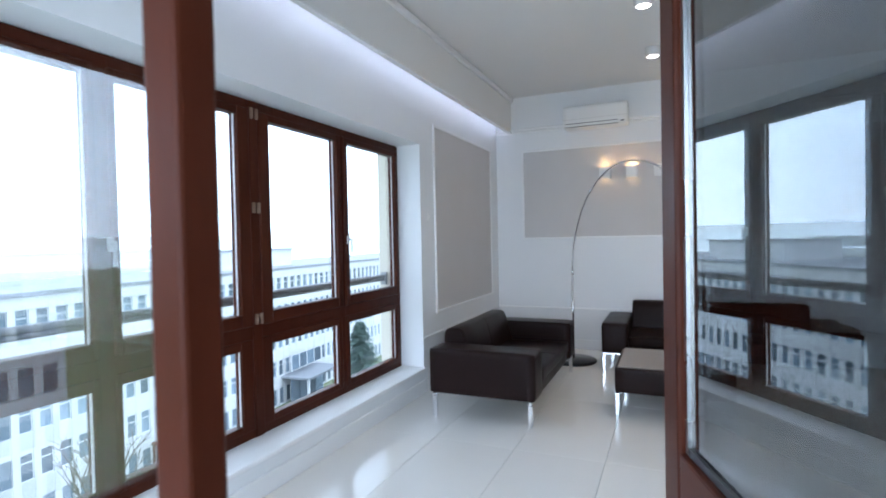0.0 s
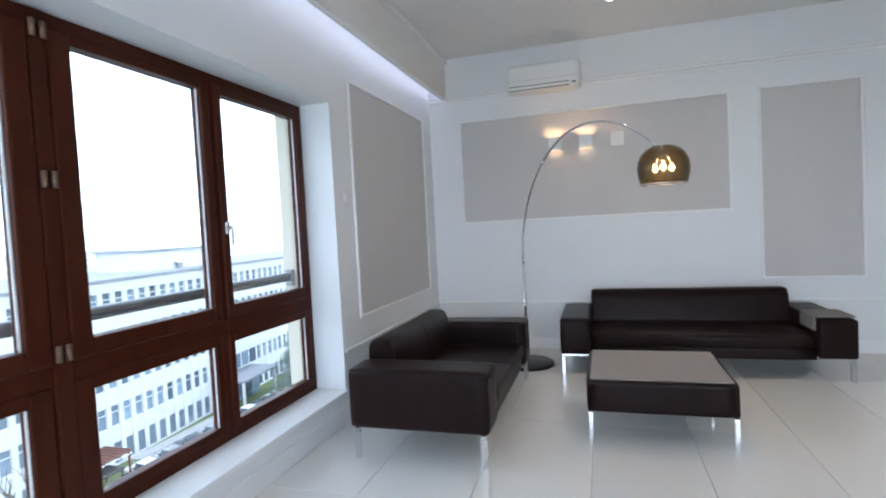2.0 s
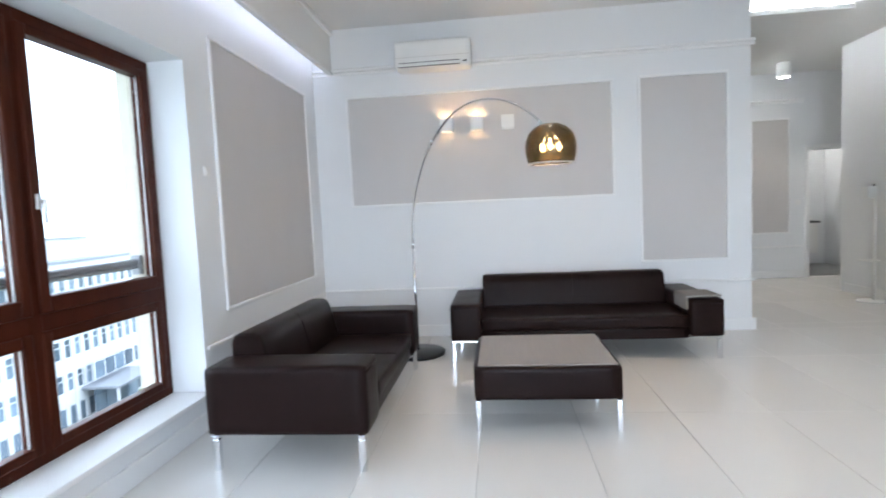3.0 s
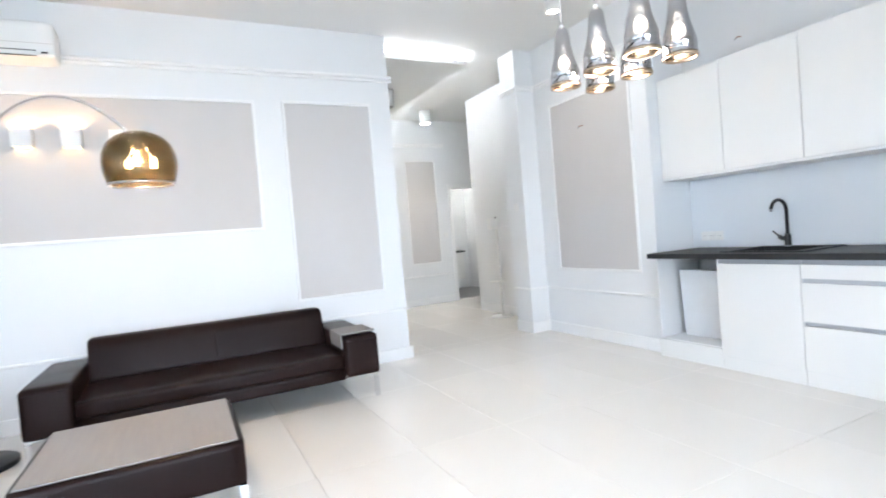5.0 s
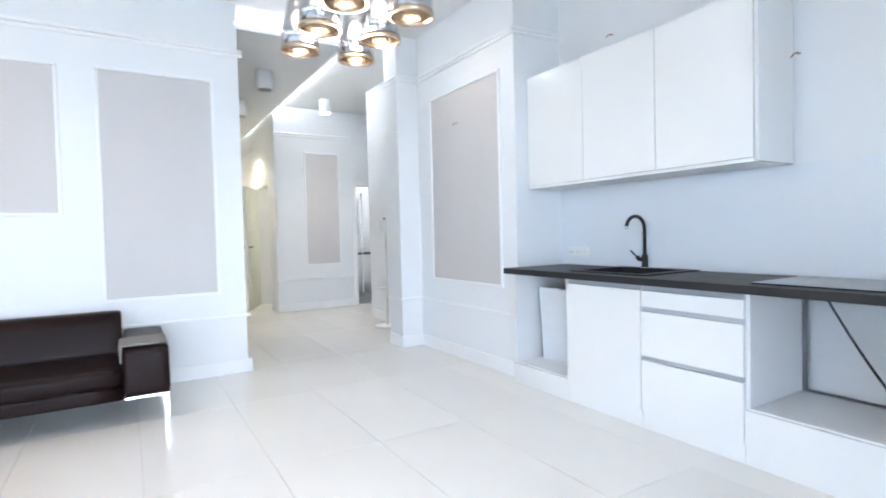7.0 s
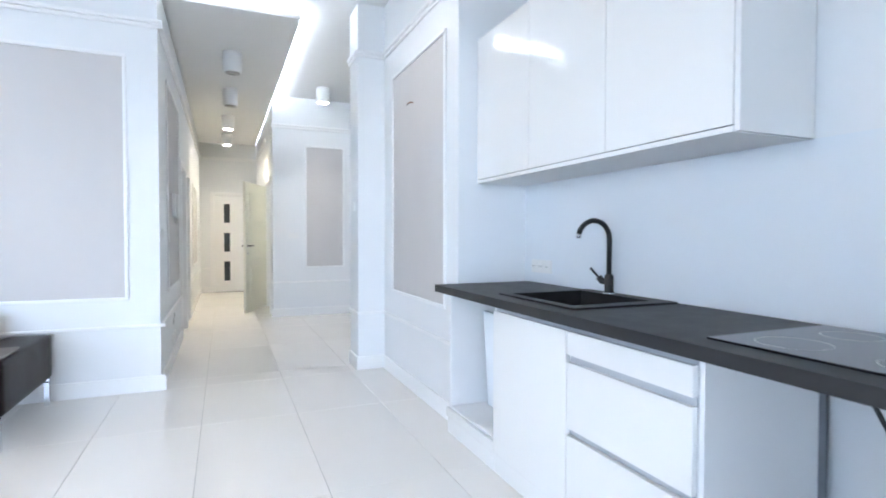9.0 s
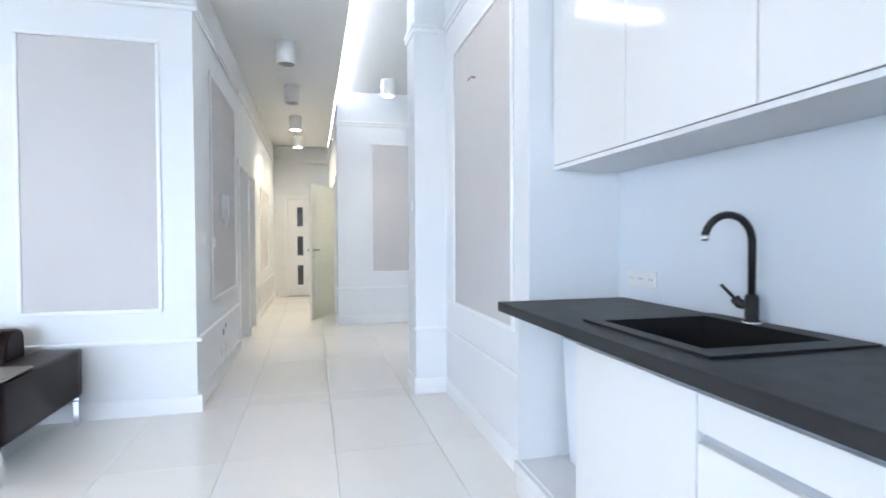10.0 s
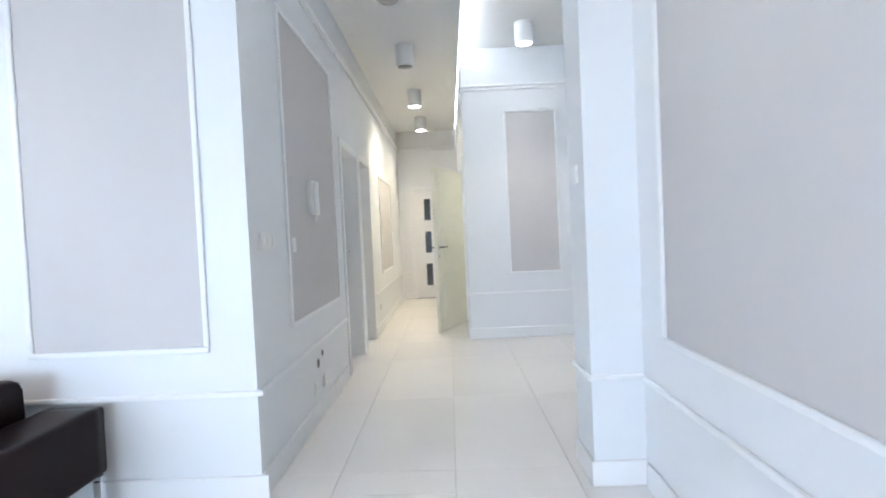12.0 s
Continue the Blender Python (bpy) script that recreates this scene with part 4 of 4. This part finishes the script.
# ---- sockets, switches and wires ----
def plate(name, label, axis, pos, sign, c, z, w, h, n, round_=True):
    t = thing(name, label, "switch" if "switch" in name else "socket")
    def slab(a, b, z0, z1, p, q, bev):
        p0, p1 = sorted((pos + sign * p, pos + sign * q))
        return B(p0, a, z0, p1, b, z1, bev) if axis == "x" else B(a, p0, z0, b, p1, z1, bev)
    for k in range(n):
        a = c - w * n / 2 + k * w
        f = part("frame", slab(a + 0.001, a + w - 0.001, z - h / 2, z + h / 2, 0.0, 0.009, 0.003), white_plastic, t)
        part("rocker" if "switch" in name else "insert", slab(a + 0.014, a + w - 0.014, z - h / 2 + 0.014, z + h / 2 - 0.014, 0.007, 0.0125, 0.002), white_plastic, f)
        if "socket" in name:
            for s in (-0.01, 0.01):
                part("hole", slab(a + w / 2 + s - 0.003, a + w / 2 + s + 0.003, z - 0.003, z + 0.003, 0.011, 0.0128, 0.0), dark_plastic, f)
    return t


plate("light_switch", "white triple light switch on the corner of the hall", "x", HALL_X, 1, 7.005, 1.20, 0.072, 0.085, 3)
plate("light_switch", "white room thermostat beside the intercom panel", "x", HALL_X, 1, 7.435, 1.168, 0.075, 0.085, 1)
plate("power_socket", "white power socket low in the hall", "x", HALL_X, 1, 7.77, 0.22, 0.08, 0.085, 1)
plate("power_socket", "white power socket low in the hall", "x", HALL_X, 1, 8.0, 0.215, 0.08, 0.085, 1)
for yy, zz, rr in ((7.845, 0.368, 0.036), (7.965, 0.41, 0.024)):
    hole = thing("wall_box", "open round installation box without a cover in the wall", "socket", "uncovered wall boxes")
    part("ring", tube(bmesh.new(), [(HALL_X - 0.001, yy, zz), (HALL_X + 0.003, yy, zz)], rr, 20), steel, hole, "grey metal ring")
    part("socket_face", tube(bmesh.new(), [(HALL_X + 0.001, yy, zz), (HALL_X + 0.0045, yy, zz)], rr * 0.8, 20), dark_plastic, hole, "dark hollow")
plate("power_socket", "white power socket low in the hall", "x", HALL_X, 1, 11.0, 0.30, 0.08, 0.085, 1)
plate("power_socket", "white triple power socket above the worktop", "x", KIT_X - 0.008, -1, 4.99, 1.0, 0.072, 0.08, 3)
plate("light_switch", "white light switch beside the narrow panel", "y", 10.2, -1, 3.79, 1.19, 0.075, 0.085, 2)
plate("light_switch", "white light switch beside the bathroom door", "y", 10.2, -1, 4.66, 1.19, 0.08, 0.085, 1)
plate("light_switch", "white blank plate beside the window", "x", -1.92, 1, 4.62, 1.62, 0.06, 0.06, 1)
plate("light_switch", "white light switch on the pillar", "x", 3.93, -1, 6.93, 1.45, 0.08, 0.085, 1)

inter = thing("intercom", "white wall intercom with a handset", "intercom")
part("body", B(HALL_X + 0.005, 7.78, 1.36, HALL_X + 0.035, 7.98, 1.585, 0.006), white_plastic, inter)
part("handset", rounded(bmesh.new(), (HALL_X + 0.036, 7.80, 1.37), (HALL_X + 0.065, 7.855, 1.575), 0.012, 5), white_plastic, inter)
part("screen", B(HALL_X + 0.0345, 7.88, 1.47, HALL_X + 0.037, 7.96, 1.55, 0.0), dark_plastic, inter, "dark screen")
for k in range(3):
    part("button", B(HALL_X + 0.0345, 7.88 + k * 0.028, 1.41, HALL_X + 0.038, 7.90 + k * 0.028, 1.425, 0.001), steel, inter)
part("cord", tube(bmesh.new(), [(HALL_X + 0.05, 7.83, 1.37), (HALL_X + 0.045, 7.84, 1.31), (HALL_X + 0.03, 7.88, 1.30), (HALL_X + 0.02, 7.9, 1.36)], 0.004, 6), white_plastic, inter)

for px, py, pz, d in ((4.165, 6.0, 2.19, 1), (KIT_X, 4.62, 2.62, 1), (KIT_X, 3.36, 2.10, 1)):
    w = thing("bare_wire", "short bare lamp wires sticking out of the wall", "wire", "wires for missing wall lamps")
    for k, c in ((0, copper), (1, dark_plastic)):
        part("core", tube(bmesh.new(), [(px, py + 0.01 * k, pz), (px - 0.025, py + 0.008 + 0.008 * k, pz + 0.004), (px - 0.04, py + 0.025 + 0.01 * k, pz - 0.006 - 0.012 * k)], 0.0028, 6), c, w)

stand = thing("floor_stand", "white metal floor stand with an oval foot and small trays", "stand")
SXX, SYY = 4.33, 8.05
bm = turned(bmesh.new(), [(0, 0), (0.15, 0), (0.152, 0.004), (0.14, 0.014), (0.02, 0.02), (0, 0.02)], (SXX, SYY, 0), 36)
part("foot", bm, white_plastic, stand)
part("foot_edge", turned(bmesh.new(), [(0.148, 0.0), (0.155, 0.0), (0.155, 0.005), (0.148, 0.005)], (SXX, SYY, 0), 36), steel, stand)
part("column", B(SXX + 0.0, SYY - 0.018, 0.018, SXX + 0.03, SYY + 0.018, 1.36, 0.004), white_plastic, stand)
part("tray", B(SXX - 0.11, SYY - 0.09, 0.485, SXX + 0.03, SYY + 0.09, 0.50, 0.004), white_plastic, stand)
part("head", B(SXX - 0.09, SYY - 0.06, 1.22, SXX + 0.02, SYY + 0.06, 1.37, 0.012), white_plastic, stand)
part("knob", turned(bmesh.new(), [(0, 0), (0.012, 0.002), (0.012, 0.02), (0, 0.022)], (SXX + 0.01, SYY, 1.37), 14), dark_plastic, stand, "small dark knob")

# ---- bathroom glimpse ----
vanity = thing("vanity_unit", "white bathroom vanity with a dark-edged basin top", "vanity")
part("cabinet", B(4.9, 11.5, 0.25, 5.7, 11.99, 0.80, 0.004), gloss_white, vanity)
part("basin_top", B(4.88, 11.46, 0.80, 5.72, 11.995, 0.835, 0.004), dark_plastic, vanity)
part("basin", B(4.98, 11.52, 0.836, 5.62, 11.94, 0.92, 0.03), gloss_white, vanity)
mir = thing("bathroom_mirror", "frameless bathroom mirror above the vanity", "mirror")
part("sheet", B(5.0, 11.975, 1.2, 5.6, 11.985, 1.9), chrome, mir)
screen = thing("shower_screen", "clear glass shower screen with a chrome rail", "shower screen")
g = part("pane", B(5.28, 11.1, 0.02, 5.286, 11.98, 1.95), glass, screen)
g.visible_shadow = False
part("profile", B(5.27, 11.09, 0.0, 5.296, 11.10, 1.96, 0.002), chrome, screen)
wash = thing("bathroom_floor", "grey bathroom floor tiles", "floor", kind="structure")
part("sheet", B(4.5, 10.4, 0.0, 6.1, 12.0, 0.004), mat("grey bathroom gres", (0.22, 0.22, 0.22), 0.35, vary=0.15, scale=4), wash)
lamp("bathroom_light", "POINT", pose(5.2, 11.1, 2.9), 17, (1.0, 0.98, 0.94), radius=0.12)
lamp("side_room_light", "POINT", pose(4.05, 11.5, 2.7), 14, (1.0, 0.9, 0.62), radius=0.12)

# ---- outside ----
G = -18.0
structure("ground", B(-900, -700, G - 1, 900, 900, G), lawn, "wide winter lawn round the office block")
structure("road", B(-33, -120, G - 0.02, -27, 150, G + 0.05), asphalt, "grey access road between the buildings")
structure("pavement", B(-41.3, 36.5, G - 0.02, -39.8, 48, G + 0.12), paving, "pale paved path along the office block")
structure("parking", B(-38.9, 31.8, G - 0.02, -33.2, 75, G + 0.06), paving, "pale paved car park")
# glowing ring added in place of haze at the horizon
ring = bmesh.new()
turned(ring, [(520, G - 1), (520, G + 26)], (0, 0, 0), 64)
structure("backdrop", ring, haze_glow, "glowing ring painted as pale haze over the distant town")

FACE, TILT_F = -40.0, -5.0
STOREY, PITCH, FIRST, COUNT, TOP = 3.28, 1.34, -40.0, 104, -1.75
office = thing("office_building", "long white concrete office block of five storeys with rows of windows", "office building")
office.matrix_world = pose(FACE, 20, 0, 0, 0, -TILT_F)
length = COUNT * PITCH
part("core", B(-14, FIRST, G, -0.35, FIRST + length, TOP - 0.2), concrete, office)
part("roof", B(-14.4, FIRST - 0.3, TOP - 0.2, 0.15, FIRST + length + 0.3, TOP + 0.1, 0.02), roof_felt, office, "grey felt roof")
part("parapet", B(-0.12, FIRST, TOP - 1.1, 0.06, FIRST + length, TOP - 0.2), concrete, office)
for s in range(5):
    z = TOP - 1.1 - s * STOREY
    bot = z - STOREY + 0.0
    part("spandrel", B(-0.12, FIRST, bot, 0.0, FIRST + length, z - 1.85), concrete, office)
bm = bmesh.new()
for k in range(COUNT + 1):
    y = FIRST + k * PITCH
    box(bm, -0.3, y - 0.24, G, 0.02, y + 0.24, TOP - 0.5)
piers = part("pier", bm, concrete, office)
piers["kind"] = "stuff"
bm, bf = bmesh.new(), bmesh.new()
gm = part("pane_master", B(-0.24, 0.21, -1.85, -0.2, PITCH - 0.21, 0), facade_glass, office)
fm = B(-0.2, 0.21, -0.62, -0.16, PITCH - 0.21, -0.55)
box(fm, -0.2, 0.21, -1.85, -0.15, 0.28, 0)
box(fm, -0.2, PITCH - 0.28, -1.85, -0.15, PITCH - 0.21, 0)
box(fm, -0.2, 0.28, -1.85, -0.14, PITCH - 0.28, -1.78)
frame_mesh = part("window_frame", fm, facade_frame, gm)
gm.name = "window"
first = True
near = 0
for s in range(5):
    for k in range(COUNT):
        y, z = FIRST + k * PITCH, TOP - 1.1 - s * STOREY
        if 30 <= k < 88 and not (s >= 4):
            if first:
                gm.location = (0.09, y, z)
                first = False
                continue
            w = new("window", gm.data)
            w.parent = office
            w.location = (0.09, y, z)
            f = new("window_frame", frame_mesh.data)
            f.parent = w
        else:
            box(bm, -0.15, y + 0.21, z - 1.85, -0.11, y + PITCH - 0.21, z)
rest = part("far_window", bm, facade_glass, office)
rest["kind"] = "stuff"
pent = part("penthouse", B(-9, 23.6, TOP, -2.4, 35.2, TOP + 2.2, 0.03), concrete, office)
part("penthouse_roof", B(-9.2, 23.4, TOP + 2.2, -2.2, 35.4, TOP + 2.3), roof_felt, office)
for y in (27.5,):
    part("roof_vent", turned(bmesh.new(), [(0, 0.9), (0.5, 0.8), (0.5, 0.6), (0.25, 0.55), (0.25, 0), (0, 0)], (-2.0, y, TOP + 0.1), 12), facade_frame, office)
porch = thing("entrance_porch", "glazed entrance porch with a flat grey canopy", "porch")
porch.matrix_world = pose(FACE - 1.6, 52.5, G, 0, 0, -TILT_F)
part("canopy", B(-2.0, -3.6, 3.1, 2.6, 3.6, 3.4, 0.05), roof_felt, porch, "grey flat canopy")
for y in (-3.4, 3.1):
    part("post", B(2.2, y, 0, 2.45, y + 0.25, 3.3), concrete, porch)
for k in range(4):
    part("glazing", B(0.0, -3.5 + k * 1.75, 0.1, 0.1, -1.85 + k * 1.75, 3.0), facade_glass, porch)
    part("upper_glazing", B(0.0, -3.2 + k * 1.6, 4.1, 0.1, -1.8 + k * 1.6, 5.7), facade_glass, porch)
    part("upper_frame", B(0.002, -3.3 + k * 1.6, 3.9, 0.09, -3.2 + k * 1.6, 5.9), facade_frame, porch)

# distant blocks: the haze is in their wall colour
far = thing("distant_building", "distant flat block painted pale for haze, with a row of windows", "building")
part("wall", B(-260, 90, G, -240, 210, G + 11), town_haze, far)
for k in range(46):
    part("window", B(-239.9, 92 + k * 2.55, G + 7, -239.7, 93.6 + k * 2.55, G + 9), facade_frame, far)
far2 = thing("distant_building", "low block far off, painted pale for haze", "building")
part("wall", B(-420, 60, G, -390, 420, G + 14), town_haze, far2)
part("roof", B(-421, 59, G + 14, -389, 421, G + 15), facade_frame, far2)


def car(x, y, turn, paint, label):
    c = thing("parked_car", label, "car", "parked cars")
    bm = rounded(bmesh.new(), (-2.1, -0.85, 0.3), (2.1, 0.85, 0.85), 0.18, 7)
    part("body", bm, paint, c)
    bm = rounded(bmesh.new(), (-1.25, -0.75, 0.8), (1.0, 0.75, 1.42), 0.2, 7)
    for v in bm.verts:
        if v.co.z > 1.1:
            v.co.x *= 0.72
            v.co.y *= 0.86
    part("cabin", bm, facade_glass, c, "dark glazed cabin")
    part("roof", rounded(bmesh.new(), (-0.85, -0.6, 1.38), (0.68, 0.6, 1.46), 0.03, 4), paint, c)
    for px in (-1.3, 1.3):
        for s in (-1, 1):
            wh = part("wheel", tube(bmesh.new(), [(px, s * 0.66, 0.32), (px, s * 0.87, 0.32)], 0.32, 18), dark_plastic, c)
            part("rim", tube(bmesh.new(), [(px, s * 0.86, 0.32), (px, s * 0.885, 0.32)], 0.2, 14), steel, wh)
    for s in (-0.6, 0.6):
        part("headlight", B(2.0, s - 0.15, 0.6, 2.1, s + 0.15, 0.72, 0.03), facade_frame, c)
    c.matrix_world = pose(x, y, G + 0.06, 0, 0, turn)


for k, paint in enumerate((car_white, car_silver, car_dark, car_silver, car_dark, car_white, car_dark, car_silver)):
    car(-36.4, 33.9 + k * 2.6, 172 + (k % 3), paint, ("white", "silver", "dark", "silver", "dark", "white", "dark", "silver")[k] + " car parked in the row below the office block")

spruce = thing("spruce_tree", "tall blue-green spruce beside the office entrance", "tree")
TXX, TYY, TH = -35.0, 54.5, 9.6
part("trunk", tube(bmesh.new(), [(TXX, TYY, G), (TXX + 0.05, TYY, G + 6), (TXX, TYY + 0.05, G + TH)], 0.22, 10, 0.02), bark, spruce)
rng = random.Random(4)
bm = bmesh.new()
for tier in range(34):
    z = G + 0.9 + (TH - 1.0) * (tier / 34) ** 0.95
    reach = (1 - tier / 34) ** 0.85 * 3.5 + 0.25
    for k in range(15):
        a = rng.uniform(0, math.tau)
        L = reach * rng.uniform(0.65, 1.1)
        for j in range(7):
            u = (j + 1) / 7
            cpos = Vector((TXX + math.cos(a) * L * u, TYY + math.sin(a) * L * u, z - L * u * 0.22 + rng.uniform(-0.05, 0.05)))
            for q in range(4):
                d = Vector((math.cos(a + rng.uniform(-1.2, 1.2)), math.sin(a + rng.uniform(-1.2, 1.2)), rng.uniform(-0.6, 0.3))).normalized()
                side = d.cross(Vector((0, 0, 1))).normalized() * rng.uniform(0.07, 0.13)
                ln = rng.uniform(0.28, 0.5)
                bm.faces.new([bm.verts.new(cpos - side), bm.verts.new(cpos + side), bm.verts.new(cpos + d * ln)])
part("crown", bm, needle, spruce, "dense drooping needle branches")


def bare_tree(x, y, h, seed):
    r = random.Random(seed)
    t = thing("bare_tree", "leafless branching tree on the winter lawn", "tree")
    bm = bmesh.new()
    trunk = [Vector((x, y, G)), Vector((x + 0.1, y, G + h * 0.2)), Vector((x, y + 0.1, G + h * 0.4))]
    part("trunk", tube(bmesh.new(), trunk, 0.2, 9, 0.13), bark, t)

    def grow(p, d, ln, rad, depth):
        e = p + d * ln
        mid = (p + e) / 2 + Vector((r.uniform(-1, 1), r.uniform(-1, 1), r.uniform(-0.5, 1))) * ln * 0.08
        tube(bm, [p, mid, e], rad, 5, rad * 0.6)
        if depth:
            for _ in range(3):
                nd = (d + Vector((r.uniform(-1, 1), r.uniform(-1, 1), r.uniform(-0.25, 0.7))) * 0.75).normalized()
                grow(e if r.random() < 0.7 else mid, nd, ln * r.uniform(0.6, 0.8), rad * 0.6, depth - 1)
    for k in range(4):
        a = k * 1.57 + r.uniform(-0.4, 0.4)
        grow(trunk[-1], Vector((math.cos(a) * 0.7, math.sin(a) * 0.7, 0.8)).normalized(), h * 0.22, 0.09, 3)
    part("crown", bm, bark, t, "bare twigs")


bare_tree(-30.0, 19.4, 9.5, 3)
bare_tree(-26.5, 14.0, 9.0, 8)
shed = thing("garden_pavilion", "dark red-brown timber pavilion strung with small white lights", "pavilion")
part("roof", B(-39.6, 29.6, G + 2.75, -36.7, 32.8, G + 2.9, 0.03), brick_red, shed)
for k in range(8):
    part("slat", B(-39.5, 29.72 + k * 0.42, G + 2.905, -36.8, 29.84 + k * 0.42, G + 2.98), brick_red, shed)
part("lean_to_roof", B(-37.6, 28.9, G + 2.2, -35.6, 31.2, G + 2.32, 0.02), dark_plastic, shed, "black felt lean-to roof")
for px, py in ((-39.5, 29.7), (-39.5, 32.6), (-36.9, 29.7), (-36.9, 32.6)):
    part("post", B(px, py, G, px + 0.14, py + 0.14, G + 2.75), brick_red, shed)
for px, py in ((-35.8, 29.0), (-35.8, 31.0), (-37.5, 29.0)):
    part("post", B(px, py, G, px + 0.12, py + 0.12, G + 2.2), dark_plastic, shed)
for k in range(12):
    part("light_bead", turned(bmesh.new(), [(0, 0.09), (0.08, 0.05), (0.08, -0.05), (0, -0.09)], (-36.62, 29.7 + k * 0.27, G + 2.72 - 0.08 * math.sin(k * 1.1) ** 2), 8), facade_frame, shed, "small white lamp on a string")

# ---- floor tiles ----
floor = thing("floor", "polished white rectangular gres floor tiles", "floor", kind="structure")
TW, TL = 0.583, 1.17
PROTO = {}
x_lines = [3.285 + TW * k for k in range(-9, 6)]
y_lines = [7.0 + TL * k for k in range(-9, 8)]


def tile(x0, y0, x1, y1):
    w, d = round(x1 - x0, 3), round(y1 - y0, 3)
    if w < 0.03 or d < 0.03:
        return
    if (w, d) not in PROTO:
        bm = B(0.001, 0.001, -0.012, w - 0.001, d - 0.001, 0.0, 0.0012, 1)
        me = bpy.data.meshes.new("tile")
        bm.to_mesh(me)
        bm.free()
        me.materials.append(tile_gres)
        PROTO[(w, d)] = me
    ob = new("tile", PROTO[(w, d)])
    ob.parent = floor
    ob.location = (x0, y0, 0)


for xa, xb in zip(x_lines, x_lines[1:]):
    for ya, yb in zip(y_lines, y_lines[1:]):
        for rx0, ry0, rx1, ry1 in ((-1.92, -2.3, KIT_X, SOFA_Y), (HALL_X, SOFA_Y, 4.5, 10.2), (HALL_X, 10.2, 3.5, 14.1), (4.5, 8.9, 6.0, 10.2), (3.5, 10.4, 5.0, 12.3)):
            x0, x1, y0, y1 = max(xa, rx0), min(xb, rx1), max(ya, ry0), min(yb, ry1)
            if x1 > x0 and y1 > y0:
                tile(x0, y0, x1, y1)
# bathroom wall tiles
bath = thing("bathroom_tiling", "white square bathroom wall tiles", "tiles", kind="structure")
bt = B(0.0015, 0, 0.0015, 0.2985, 0.008, 0.2985, 0.001, 1)
bme = bpy.data.meshes.new("tile")
bt.to_mesh(bme)
bt.free()
bme.materials.append(bath_tile)
for i in range(5):
    for j in range(8):
        ob = new("tile", bme)
        ob.parent = bath
        ob.location = (4.52 + 0.3 * i, 11.99, 0.02 + 0.3 * j)
